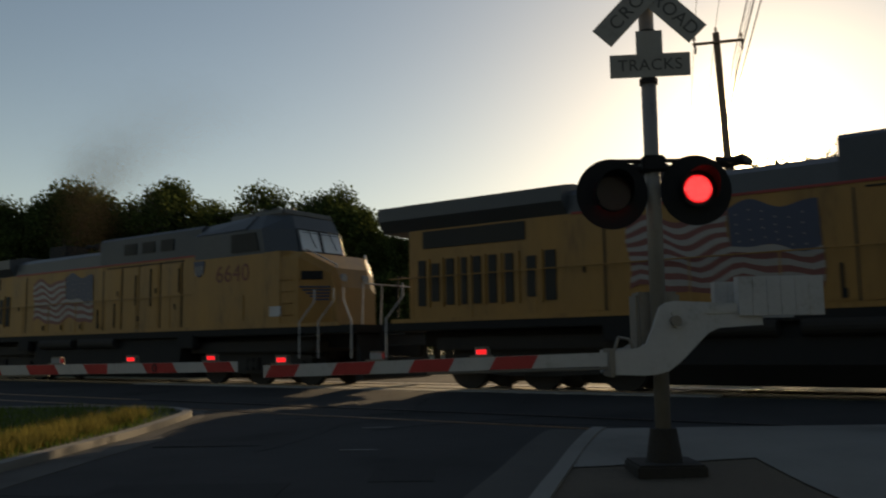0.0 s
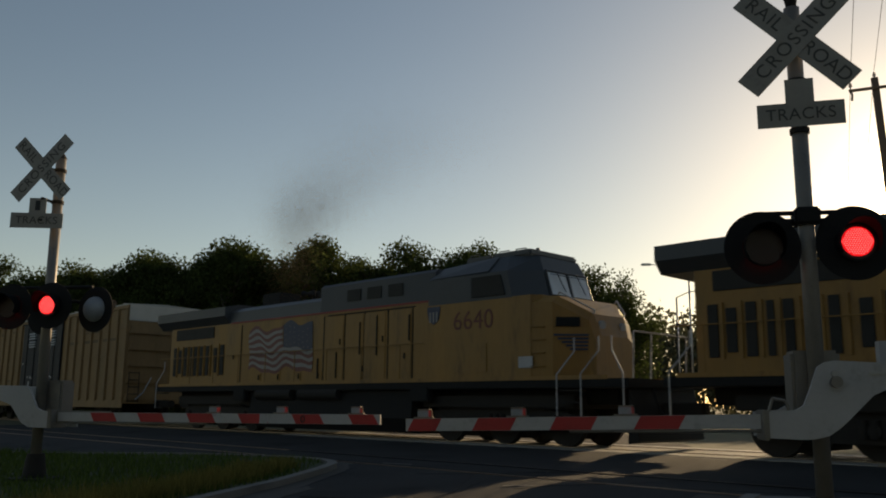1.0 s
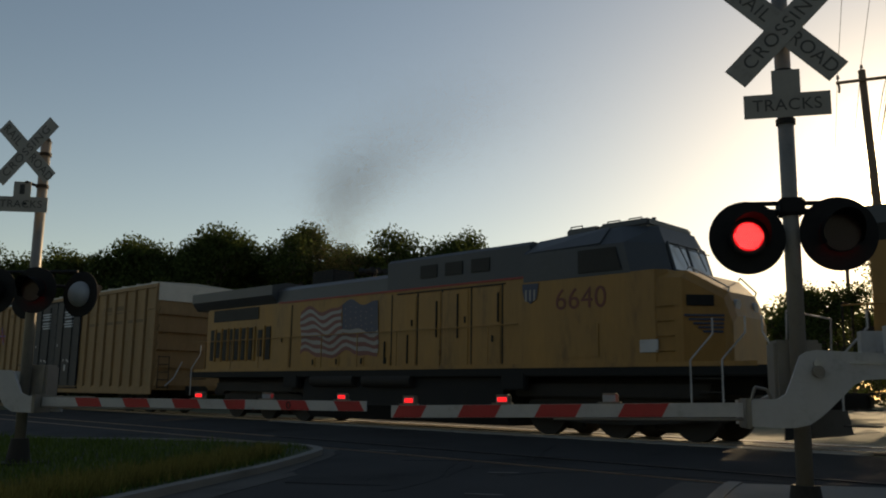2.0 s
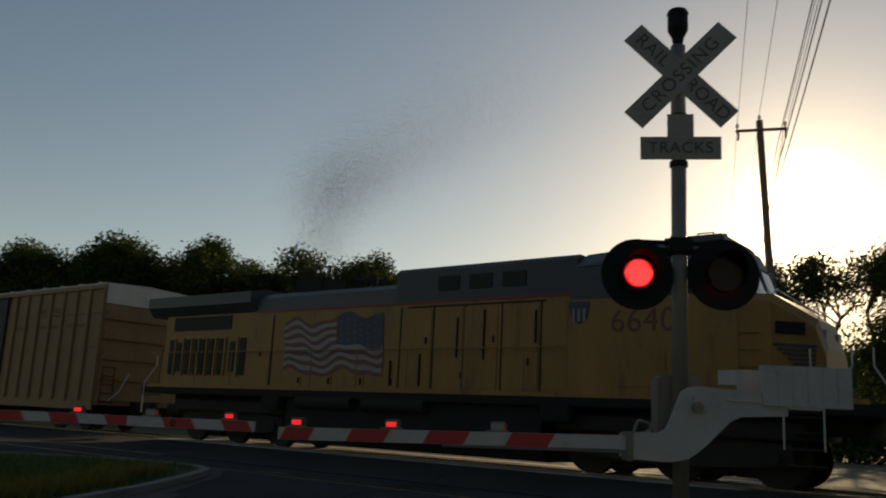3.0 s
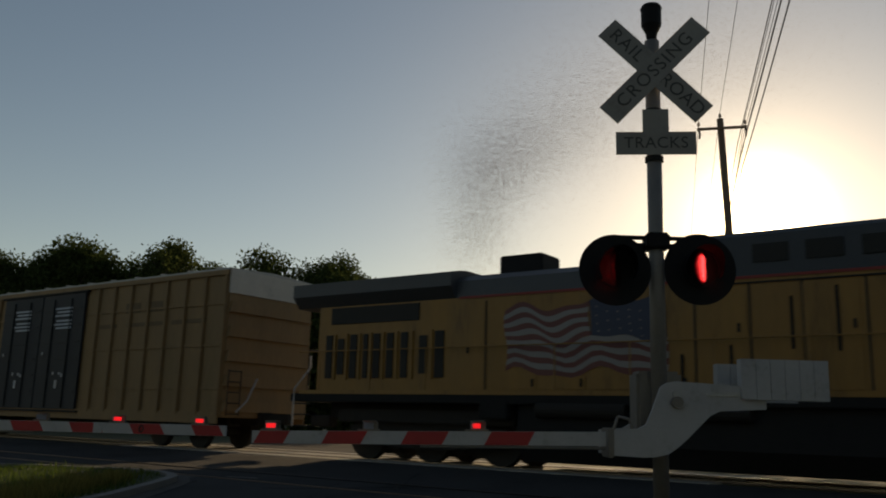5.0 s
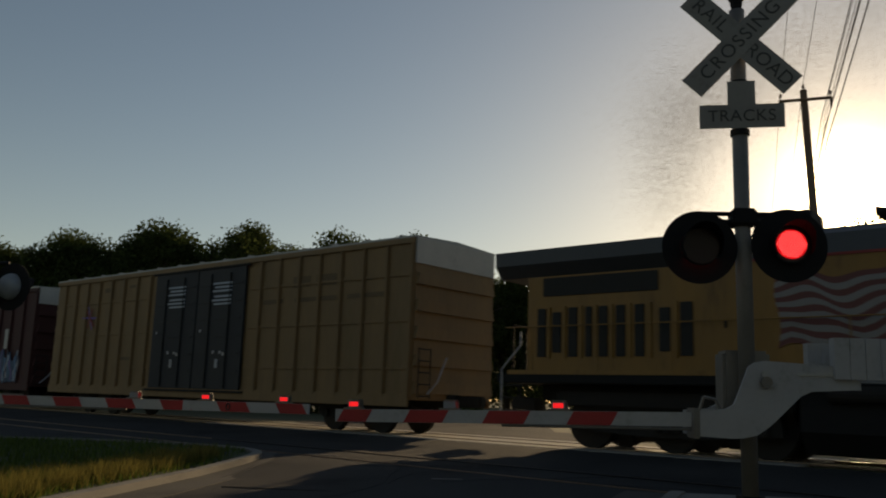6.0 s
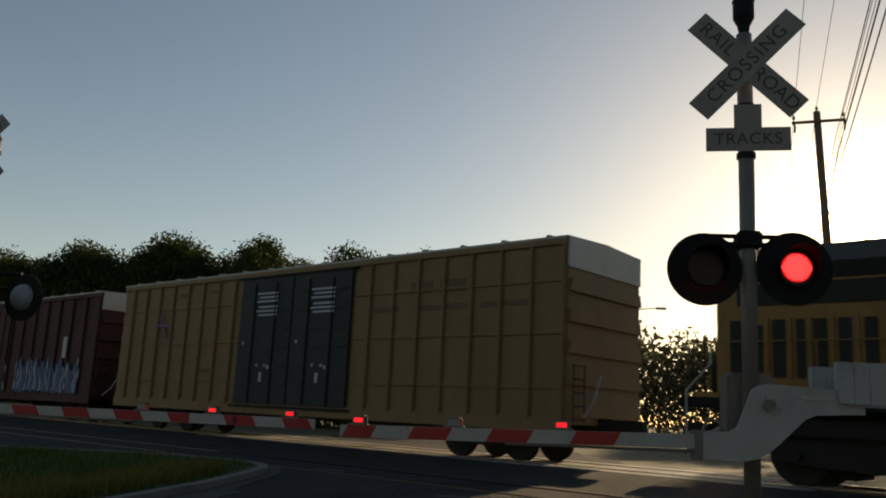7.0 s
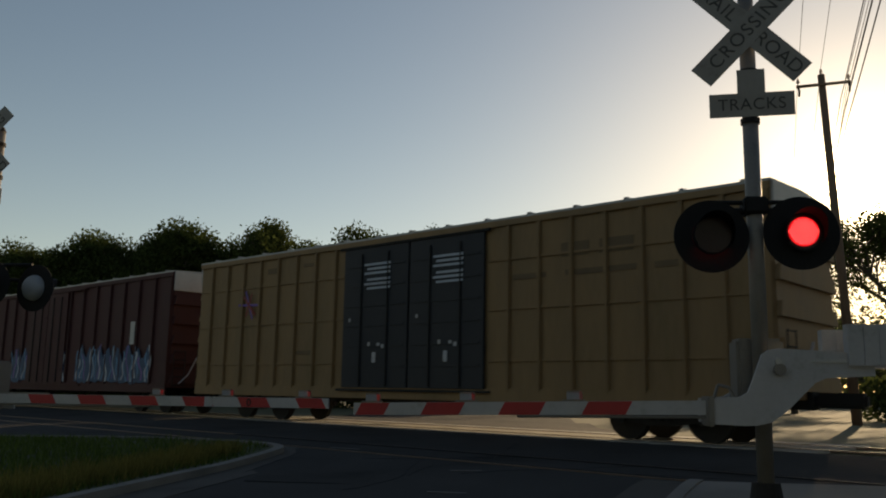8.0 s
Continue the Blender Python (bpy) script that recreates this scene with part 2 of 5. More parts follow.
MAIN, SIDING = 17.1, 11.15              # distance of the two track centres


def on_track(s, d, z=0.0):
    p = U * s + N * d
    return Vector((p.x, p.y, z))


def track_pose(s, z=RAIL_Z, d=MAIN):
    p = on_track(s, d, z)
    return pose(p.x, p.y, p.z, 0, 0, math.degrees(TH))


def smooth01(a, b, v):
    v = min(1, max(0, (v - a) / (b - a)))
    return v * v * (3 - 2 * v)


def height(x, y):
    d = N.x * x + N.y * y
    h = 0.145 * smooth01(7.4, 10.2, d) + 0.115 * smooth01(12.3, 15.5, d) - 0.15 * smooth01(19.2, 25, d)
    return h


def ground():
    bm = bmesh.new()
    xs = [-1500, -700, -300, -150, -90] + [-60 + 3 * i for i in range(14)] + [-18 + i for i in range(32)] + [17 + 4 * i for i in range(12)] + [90, 150, 300, 700, 1500]
    ys = [-300, -100, -40, -20, -10, -5] + [-2 + i for i in range(38)] + [38 + 4 * i for i in range(10)] + [90, 150, 300, 700, 1500, 2500]
    g = [[bm.verts.new((x, y, height(x, y) - 0.03)) for y in ys] for x in xs]
    for i in range(len(xs) - 1):
        for j in range(len(ys) - 1):
            bm.faces.new((g[i][j], g[i + 1][j], g[i + 1][j + 1], g[i][j + 1]))
    setting("ground", bm, M["soil"], "dry grass and soil reaching to the horizon", "ground", True)


def sheet(bm, inside, x0, x1, y0, y1, step, dz):
    nx, ny = int((x1 - x0) / step) + 1, int((y1 - y0) / step) + 1
    v = {}
    for i in range(nx - 1):
        for j in range(ny - 1):
            cx, cy = x0 + (i + 0.5) * step, y0 + (j + 0.5) * step
            if inside(cx, cy):
                q = []
                for a, b in ((i, j), (i + 1, j), (i + 1, j + 1), (i, j + 1)):
                    if (a, b) not in v:
                        x, y = x0 + a * step, y0 + b * step
                        v[a, b] = bm.verts.new((x, y, height(x, y) + dz))
                    q.append(v[a, b])
                bm.faces.new(q)


KERB_L = [(-4.45, -14), (-4.42, 6), (-4.38, 10), (-4.3, 12.6), (-4.1, 14.0), (-4.15, 14.7), (-4.7, 15.4), (-6.0, 16.1), (-8.2, 16.9), (-11, 17.6), (-16, 18.6), (-30, 24)]
KERB_R = [(0.55, -14), (0.58, 4), (0.62, 6.2), (0.84, 7.4), (1.3, 9.2), (1.75, 10.6), (1.95, 11.15)]


def edge_x(path, y):
    for (x0, y0), (x1, y1) in zip(path, path[1:]):
        if min(y0, y1) <= y <= max(y0, y1) and y1 != y0:
            return x0 + (x1 - x0) * (y - y0) / (y1 - y0)
    return None


def in_island(x, y):
    """The grass corner left of the road."""
    pts = KERB_L + [(-30, -14)]
    hit = False
    for (x0, y0), (x1, y1) in zip(pts, pts[1:] + pts[:1]):
        if (y0 > y) != (y1 > y) and x < x0 + (x1 - x0) * (y - y0) / (y1 - y0):
            hit = not hit
    return hit


def on_asphalt(x, y):
    d = N.x * x + N.y * y
    s = U.x * x + U.y * y
    if in_island(x, y) or d > 15.5:
        return False
    r = edge_x(KERB_R, y)
    if r is not None and x > r:
        return d > 9.3 and y > 11.2
    return -40 < s < 9 and (d > -16)


def ribbon(bm, path, w, z0, z1, side=1):
    """A strip along a path with a top, from the line to w metres beside it."""
    n = len(path)
    rows = []
    for i, (x, y) in enumerate(path):
        a, b = path[max(0, i - 1)], path[min(n - 1, i + 1)]
        t = Vector((b[0] - a[0], b[1] - a[1], 0)).normalized()
        o = Vector((-t.y, t.x, 0)) * side * w
        h = height(x, y)
        rows.append([bm.verts.new(p) for p in ((x, y, h + z0), (x, y, h + z1), (x + o.x, y + o.y, h + z1), (x + o.x, y + o.y, h + z0))])
    for a, b in zip(rows, rows[1:]):
        for i in range(4):
            j = (i + 1) % 4
            bm.faces.new((a[i], a[j], b[j], b[i]))
    bm.faces.new(rows[0])
    bm.faces.new(rows[-1][::-1])


def dense(path, k=6):
    out = []
    for i in range(len(path) - 1):
        p0, p1, p2, p3 = (Vector(path[max(0, min(len(path) - 1, i + j))]) for j in (-1, 0, 1, 2))
        for a in range(k):
            t = a / k
            out.append(tuple(0.5 * ((2 * p1) + (p2 - p0) * t + (2 * p0 - 5 * p1 + 4 * p2 - p3) * t * t + (3 * p1 - p0 - 3 * p2 + p3) * t ** 3)))
    return out + [path[-1]]


def roads():
    bm = bmesh.new()
    sheet(bm, on_asphalt, -30, 9, -14, 34, 0.25, 0.0)
    setting("road", bm, M["asphalt"], "worn grey asphalt road running up to the crossing", "road", True)
    for path, side, nm in ((KERB_L, 1, "kerb_left"), (KERB_R, -1, "kerb_right")):
        bm = bmesh.new()
        ribbon(bm, dense(path), 0.16, -0.1, 0.1 if side > 0 else 0.05, side)
        setting(nm, bm, M["concrete"], "pale concrete kerb along the road edge", "kerb")
        bm = bmesh.new()
        ribbon(bm, dense(path), 0.55, -0.1, 0.008, -side)
        setting(nm.replace("kerb", "gutter"), bm, M["gutter"], "flat stained concrete gutter beside the kerb", "gutter")
    bm = bmesh.new()
    sheet(bm, lambda x, y: in_island(x - 0.12, y) and in_island(x + 0.12, y), -30, -4, -8, 24, 0.25, 0.075)
    setting("lawn", bm, M["turf"], "mown grass corner beside the road", "lawn", True)
    bm = bmesh.new()
    sheet(bm, lambda x, y: (8.7 < y < 11.2 and x > (edge_x(KERB_R, y) or 1.9) + 0.12 and x % 1.5 > 0.03) or (3.1 < x < 5.2 and y <= 8.7), 1.3, 10.9, -8, 11.2, 0.1, 0.032)
    setting("pavement", bm, M["concrete"], "concrete walkway slabs beside the signal", "pavement")
    bm = bmesh.new()
    sheet(bm, lambda x, y: edge_x(KERB_R, y) is not None and x > edge_x(KERB_R, y) + 0.04, 0, 14, -10, 11.1, 0.1, 0.02)
    setting("verge", bm, M["dirt"], "bare dark soil around the signal mast", "ground", True)
    # worn paint dashes on the asphalt
    bm = bmesh.new()
    for x, y, w, l, a in ((-0.9, 10.5, 0.06, 0.5, 60), (-3.3, 15.6, 0.07, 0.6, 40), (-0.8, 12.2, 0.06, 0.5, 75)):
        box(bm, (x, y, height(x, y) + 0.004), (l, w, 0.006), Matrix.Rotation(radians(a - 60), 4, "Z"))
    setting("road_marking", bm, M["paint_worn"], "worn white paint dashes on the asphalt", "marking")
    bm = bmesh.new()
    for x0, x1, y0, y1 in ((-2.9, -1.3, 5.5, 8.2), (-0.6, 0.0, 8.2, 10.8), (-3.6, -2.2, 11.2, 12.0)):
        box(bm, ((x0 + x1) / 2, (y0 + y1) / 2, height(0.5 * (x0 + x1), 0.5 * (y0 + y1)) + 0.001), (x1 - x0, y1 - y0, 0.008))
    setting("road_patch", bm, M["patch"], "darker rectangular repair patches in the asphalt", "road")
    # tar-filled cracks
    rnd = random.Random(5)
    bm = bmesh.new()
    for k in range(9):
        x, y = rnd.uniform(-4, 1), rnd.uniform(6, 14)
        a = rnd.uniform(-0.4, 0.4) + (1.57 if rnd.random() < 0.4 else 0)
        pts = []
        for i in range(12):
            pts.append((x, y))
            a += rnd.uniform(-0.25, 0.25)
            x, y = x + 0.3 * math.cos(a), y + 0.3 * math.sin(a)
        pts = [p for p in pts if on_asphalt(*p)]
        if len(pts) > 3:
            ribbon(bm, pts, 0.025, -0.02, 0.004)
    setting("crack_filler", bm, M["black"], "black tar lines over cracks in the road", "marking")


def tracks():
    for nm, d, zr in (("main", MAIN, RAIL_Z), ("siding", SIDING, 0.155)):
        for side in (-1, 1):
            bm = bmesh.new()
            prof = [(-0.07, -0.17), (0.07, -0.17), (0.07, -0.155), (0.012, -0.13), (0.012, -0.045), (0.036, -0.035), (0.036, -0.003), (-0.036, -0.003), (-0.036, -0.035), (-0.012, -0.045), (-0.012, -0.13), (-0.07, -0.155)]
            loft(bm, prof, -70, 70)
            ob = setting("rail", bm, M["rail"], "rust-brown steel rail with a polished head", "rail")
            ob.matrix_world = track_pose(0, zr, d + side * 0.7525)
            bm = bmesh.new()
            box(bm, (0, 0, -0.001), (140, 0.062, 0.006), bevel=0.002)
            part("running_surface", bm, M["railtop"] if nm == "main" else M["rail"], ob, "polished running surface" if nm == "main" else "dull rusty running surface")
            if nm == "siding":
                # no groove is cut: its shade is a flat black strip
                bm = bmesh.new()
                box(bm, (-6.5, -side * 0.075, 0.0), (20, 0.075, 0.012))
                part("flangeway_shade", bm, M["black"], ob, "flat black strip for the shaded flange groove beside the rail")
        # ballast bed away from the crossing
        bm = bmesh.new()
        z0 = height(*on_track(0, d).xy)
        for a, b in ((-70, -22.3), (-5.0, 70)) if nm == "main" else ((-70, -16.5), (3.5, 70)):
            loft(bm, [(-2.3, -0.25), (-1.55, zr - 0.14 - z0 + 0.02), (1.55, zr - 0.14 - z0 + 0.02), (2.3, -0.25)], a, b)
        ob = setting("ballast_" + nm, bm, M["ballast"], "grey crushed-stone ballast bed under the track", "ballast")
        ob.matrix_world = track_pose(0, z0, d)
        for a, b in ((-42, -22.3), (-5.0, 20)) if nm == "main" else ((-24, -16.5), (3.5, 14)):
            bm = bmesh.new()
            box(bm, (0, 0, 0), (0.22, 2.6, 0.14), bevel=0.012)
            me = finish(bm, "sleeper", M["wood"])
            s = a
            while s < b:
                o = again("sleeper", me, ob, Matrix.Translation((s, 0, zr - z0 - 0.2 + 0.04)))
                s += 0.55
    # concrete crossing panels of the main track
    holder = tagged(new("crossing_surface"), "pale concrete panels between and beside the rails", "crossing", kind="structure")
    holder.matrix_world = track_pose(0, 0, MAIN)
    for y, w in ((0, 1.27), (-1.21, 0.78), (1.21, 0.78)):
        bm = bmesh.new()
        box(bm, (0, 0, 0), (2.42, w, 0.2), bevel=0.012)
        me = finish(bm, "panel", M["panel"])
        for i in range(7):
            again("panel", me, holder, Matrix.Translation((-21.0 + i * 2.44, y, RAIL_Z - 0.112)))
    bm = bmesh.new()
    sheet(bm, lambda x, y: 18.65 < N.x * x + N.y * y < 60 and abs(x + 0.52 * (y - 24) * 0.15 + 2.2) < 4.6, -14, 8, 20, 70, 0.5, 0.006)
    setting("road_beyond", bm, M["asphalt"], "asphalt road going on past the tracks", "road", True)


# ---------------------------------------------------------------- crossing signals
def flasher(parent, name, m, r=0.15, back=True):
    """A disc with a lit face and a dark back that turns inside its housing."""
    bm = bmesh.new()
    bmesh.ops.create_cone(bm, cap_ends=True, segments=28, radius1=r + 0.015, radius2=r + 0.015, depth=0.012, matrix=Matrix.Translation((0, 0.007, 0)) @ Matrix.Rotation(math.pi / 2, 4, "X"))
    ob = part(name, bm, M["dead_lens"], parent, "round red signal lens", m)
    bm = bmesh.new()
    bmesh.ops.create_cone(bm, cap_ends=True, segments=28, radius1=r * 0.9, radius2=r * 0.9, depth=0.008, matrix=Matrix.Translation((0, -0.004, 0)) @ Matrix.Rotation(math.pi / 2, 4, "X"))
    part("lit_face", bm, M["lit"], ob, "glowing red face of the lens")
    bm = bmesh.new()
    k = int(r / 0.021)
    for i in range(-k, k + 1):
        for j in range(-k, k + 1):
            x, z = (i + 0.5 * (j % 2)) * 0.021, j * 0.0185
            if math.hypot(x, z) < r * 0.9 - 0.008:
                rod(bm, (x, -0.0085, z), (x, -0.0105, z), 0.0048, seg=6)
    part("led_dots", bm, M["lit_dot"], ob, "grid of bright red points")
    return ob


def signal_head(parent, m, lens=True):
    """A lamp with a round backboard, a hood and a housing; it faces -y."""
    head = new("signal_head")
    head.parent, head.matrix_basis = parent, m
    bm = bmesh.new()
    bmesh.ops.create_cone(bm, cap_ends=True, segments=40, radius1=0.34, radius2=0.34, depth=0.012, matrix=Matrix.Translation((0, 0.03, 0)) @ Matrix.Rotation(math.pi / 2, 4, "X"))
    part("backboard", bm, M["black"], head, "round matt black backboard")
    bm = bmesh.new()
    seg, n = 24, 6
    for i in range(seg + 1):
        a = math.radians(-35 + 250 * i / seg)
        for r, y in ((0.172, 0.02), (0.178, -0.30 + 0.16 * (1 - max(0, math.sin(a))))):
            bm.verts.new((r * math.cos(a), y, r * math.sin(a)))
    bm.verts.ensure_lookup_table()
    for i in range(seg):
        bm.faces.new([bm.verts[j] for j in (2 * i, 2 * i + 1, 2 * i + 3, 2 * i + 2)])
    bmesh.ops.solidify(bm, geom=bm.faces[:], thickness=0.006)
    part("hood", bm, M["black"], head, "black visor hood over the lens", smooth=True)
    bm = bmesh.new()
    bmesh.ops.create_uvsphere(bm, u_segments=24, v_segments=12, radius=0.19, matrix=Matrix.Translation((0, 0.04, 0)) @ Matrix.Diagonal((1, 0.75, 1, 1)))
    bmesh.ops.delete(bm, geom=[v for v in bm.verts if v.co.y < 0.035], context="VERTS")
    part("housing", bm, M["dome"] if not lens else M["black"], head, "rounded lamp housing", smooth=True)
    bm = bmesh.new()
    bmesh.ops.create_cone(bm, cap_ends=True, segments=24, radius1=0.165, radius2=0.165, depth=0.004, matrix=Matrix.Translation((0, 0.02, 0)) @ Matrix.Rotation(math.pi / 2, 4, "X"))
    part("lamp_well", bm, M["black"], head, "dark inside of the lamp")
    # ring added to stop red light leaking past the turned lens
    bm = bmesh.new()
    ring = []
    for i in range(36):
        a = 2 * math.pi * i / 36
        ring.append([bm.verts.new((q * math.cos(a), y, q * math.sin(a))) for q, y in ((0.161, -0.046), (0.177, -0.046), (0.177, -0.03), (0.161, -0.03))])
    for i in range(36):
        p, q = ring[i], ring[(i + 1) % 36]
        for k in range(4):
            bm.faces.new((p[k], p[(k + 1) % 4], q[(k + 1) % 4], q[k]))
    part("leak_ring", bm, M["black"], head, "black ring added round the lens to block leaking light")
    return head


def crossbuck(parent, m, size=1.22):
    buck = new("crossbuck")
    buck.parent, buck.matrix_basis = parent, m
    for a, nm in ((-45.0, "rail_blade"), (46.0, "crossing_blade")):
        bm = bmesh.new()
        box(bm, (0, 0, 0), (size, 0.004, size * 0.188), bevel=0.001)
        y = 0.004 if nm == "rail_blade" else -0.004
        blade = part(nm, bm, M["sheet_white"], buck, "white aluminium blade with black letters", Matrix.Translation((0, y, 0)) @ Matrix.Rotation(-radians(a), 4, "Y"))
        up = Matrix.Rotation(math.pi / 2, 4, "X")
        if nm == "rail_blade":
            letters("RAIL", 0.185, M["legend"], blade, Matrix.Translation((-0.375, -0.004, 0)) @ up, spacing=1.1)
            letters("ROAD", 0.185, M["legend"], blade, Matrix.Translation((0.36, -0.004, 0)) @ up, spacing=1.02)
        else:
            letters("CROSSING", 0.185, M["legend"], blade, Matrix.Translation((0, -0.004, 0)) @ up, spacing=1.16)
    return buck


def tracks_sign(parent, m, bar=True):
    sg = new("tracks_sign")
    sg.parent, sg.matrix_basis = parent, m
    bm = bmesh.new()
    prism(bm, [(-0.38, -0.115), (0.38, -0.115), (0.38, 0.115), (0.125, 0.115), (0.125, 0.345), (-0.125, 0.345), (-0.125, 0.115), (-0.38, 0.115)], -0.003, 0.003)
    part("plate", bm, M["sheet_white"], sg, "white T-shaped sign plate")
    letters("TRACKS", 0.16, M["legend"], sg, Matrix.Translation((0, -0.0055, 0)) @ Matrix.Rotation(math.pi / 2, 4, "X"), spacing=1.05)
    if bar:
        bm = bmesh.new()
        box(bm, (0, -0.005, 0.23), (0.07, 0.004, 0.15))
        part("legend_bar", bm, M["sign_black"], sg, "dark bar of worn writing")
    return sg


def gate_arm(parent, m, length, lights, first, face=0, thick=0.125):
    """The striped arm runs along -x from its root; lights are distances of its lamps from the root."""
    arm = new("gate_arm")
    arm.parent, arm.matrix_basis = parent, m
    bm = bmesh.new()
    prism(bm, [(0, -thick * 0.5), (0, thick * 0.5), (-length, thick * 0.5), (-length, -thick * 0.5)], -0.02, 0.02)
    part("beam", bm, M["paint_white"], arm, "white fibreglass beam")
    x, k = first, 0
    while x < length - 0.05:
        a, b = x, min(x + 0.406, length - 0.02)
        bm = bmesh.new()
        h = thick * 0.5 - 0.002
        prism(bm, [(-a, -h), (-a + 0.07, h), (-b + 0.07, h), (-b, -h)], -0.0235, 0.0235)
        part("red_stripe", bm, M["paint_red"], arm, "slanted red reflective stripe")
        x += 0.813
        k += 1
    # lower stiffening tube and seams
    bm = bmesh.new()
    pipe(bm, [(0, 0, -thick * 0.5 - 0.02), (-length * 0.5, 0, -thick * 0.5 - 0.012)], 0.014)
    part("stiffener", bm, M["aluminium"], arm, "thin metal tube under the beam")
    out = []
    for d in lights:
        base = new("arm_lamp")
        base.parent, base.matrix_basis = arm, pose(-d, 0, thick * 0.5, 0, 0, face)
        bm = bmesh.new()
        box(bm, (0, 0, 0.009), (0.22, 0.055, 0.018), bevel=0.005)
        box(bm, (0, 0.05, 0.05), (0.15, 0.02, 0.075), bevel=0.006)
        box(bm, (0, 0.02, 0.092), (0.13, 0.08, 0.012), bevel=0.004)
        part("bracket", bm, M["aluminium"], base, "pale metal lamp bracket")
        bm = bmesh.new()
        box(bm, (0, 0.004, 0), (0.125, 0.008, 0.062), bevel=0.002)
        lens = part("lens", bm, M["dome"], base, "small lamp lens with a pale back", Matrix.Translation((0, -0.012, 0.05)))
        bm = bmesh.new()
        box(bm, (0, -0.003, 0), (0.095, 0.005, 0.042))
        part("lit_lens", bm, M["lit_small"], lens, "glowing red lamp face")
        out.append(lens)
    return arm, out


SIG_NEAR, SIG_LEFT = (2.13, 8.32), (-7.83, 11.8)


def near_signal():
    sig = thing("crossing_signal", "railroad crossing signal mast with lowered striped gate arm", "crossing signal", group="crossing signals", m=pose(SIG_NEAR[0], SIG_NEAR[1], height(*SIG_NEAR)))
    bm = bmesh.new()
    rod(bm, (0, 0, 0.1), (0, 0, 4.95), 0.072, seg=24)
    part("mast", bm, M["aluminium"], sig, "round weathered aluminium mast", smooth=True)
    bm = bmesh.new()
    box(bm, (0, 0, 0.05), (0.62, 0.62, 0.14), bevel=0.02)
    rod(bm, (0, 0, 0.1), (0, 0, 0.42), 0.17, 0.12, 20)
    part("base", bm, M["iron"], sig, "dark iron mast base on its footing")
    # bell
    bm = bmesh.new()
    rod(bm, (0, 0, 4.95), (0, 0, 5.04), 0.045, 0.06, 16)
    rod(bm, (0, 0, 5.04), (0, 0, 5.12), 0.06, 0.1, 20)
    rod(bm, (0, 0, 5.12), (0, 0, 5.30), 0.1, 0.1, 24)
    rod(bm, (0, 0, 5.30), (0, 0, 5.335), 0.108, 0.09, 24)
    part("bell", bm, M["black"], sig, "dark cylindrical warning bell on the mast top")
    crossbuck(sig, Matrix.Translation((0.0, -0.1, 4.605)) @ Matrix.Rotation(radians(-6), 4, "Z"), 1.3)
    tracks_sign(sig, Matrix.Translation((0.0, -0.085, 3.86)) @ Matrix.Rotation(radians(-6), 4, "Z"), False)
    for z in (3.72, 4.2, 4.66):
        bm = bmesh.new()
        rod(bm, (0, 0, z - 0.025), (0, 0, z + 0.025), 0.088, seg=20)
        part("clamp", bm, M["iron"], sig, "steel clamp band for a sign")
    # lamp crossarm
    bm = bmesh.new()
    pipe(bm, [(-0.42, 0, 2.94), (0.42, 0, 2.94)], 0.022)
    pipe(bm, [(-0.3, 0, 2.86), (0.3, 0, 2.86)], 0.03)
    box(bm, (0, 0, 2.9), (0.22, 0.22, 0.16), bevel=0.02)
    for x in (-0.4, 0.4):
        rod(bm, (x, 0.06, 2.95), (x, 0.06, 2.6), 0.03)
    part("crossarm", bm, M["black"], sig, "black crossarm carrying the lamps")
    lens = []
    for x in (-0.4, 0.4):
        head = signal_head(sig, Matrix.Translation((x, -0.06, 2.645 if x > 0 else 2.617)))
        lens.append(flasher(head, "lens", Matrix.Translation((0, -0.04, 0))))
    # gate mechanism
    bm = bmesh.new()
    box(bm, (0.02, 0.24, 1.38), (0.42, 0.34, 0.62), bevel=0.03)
    rod(bm, (0.1, 0.1, 1.4), (0.1, -0.26, 1.4), 0.05, seg=16)
    part("gate_mechanism", bm, M["aluminium"], sig, "grey cast gate motor box behind the mast")
    bm = bmesh.new()
    prism(bm, [(-0.47, 0.92), (-0.47, 1.14), (-0.35, 1.15), (-0.24, 1.16), (-0.17, 1.2), (-0.12, 1.32), (-0.04, 1.53), (0.02, 1.57), (0.1, 1.585), (0.9, 1.545), (0.9, 1.355), (0.5, 1.335), (0.4, 1.29), (0.18, 1.07), (0.1, 1.0), (0.02, 0.945), (-0.1, 0.915), (-0.2, 0.91)], -0.21, -0.17)
    br = part("arm_bracket", bm, M["paint_white"], sig, "white curved cast bracket of the gate arm")
    bm = bmesh.new()
    prism(bm, [(-0.47, 0.92), (-0.47, 1.14), (-0.35, 1.15), (-0.24, 1.16), (-0.17, 1.2), (-0.12, 1.32), (-0.04, 1.53), (0.02, 1.57), (0.1, 1.585), (0.9, 1.545), (0.9, 1.355), (0.5, 1.335), (0.4, 1.29), (0.18, 1.07), (0.1, 1.0), (0.02, 0.945), (-0.1, 0.915), (-0.2, 0.91)], 0.48, 0.52)
    part("rear_bracket", bm, M["paint_white"], sig, "white curved bracket on the far side")
    bm = bmesh.new()
    box(bm, (0.62, -0.214, 1.475), (0.5, 0.012, 0.02))
    rod(bm, (0.1, -0.165, 1.47), (0.1, -0.235, 1.47), 0.035, seg=16)
    part("pivot", bm, M["galv"], sig, "bolted pivot and slot of the bracket")
    for y in (-0.19, 0.5):
        for i in range(6):
            bm = bmesh.new()
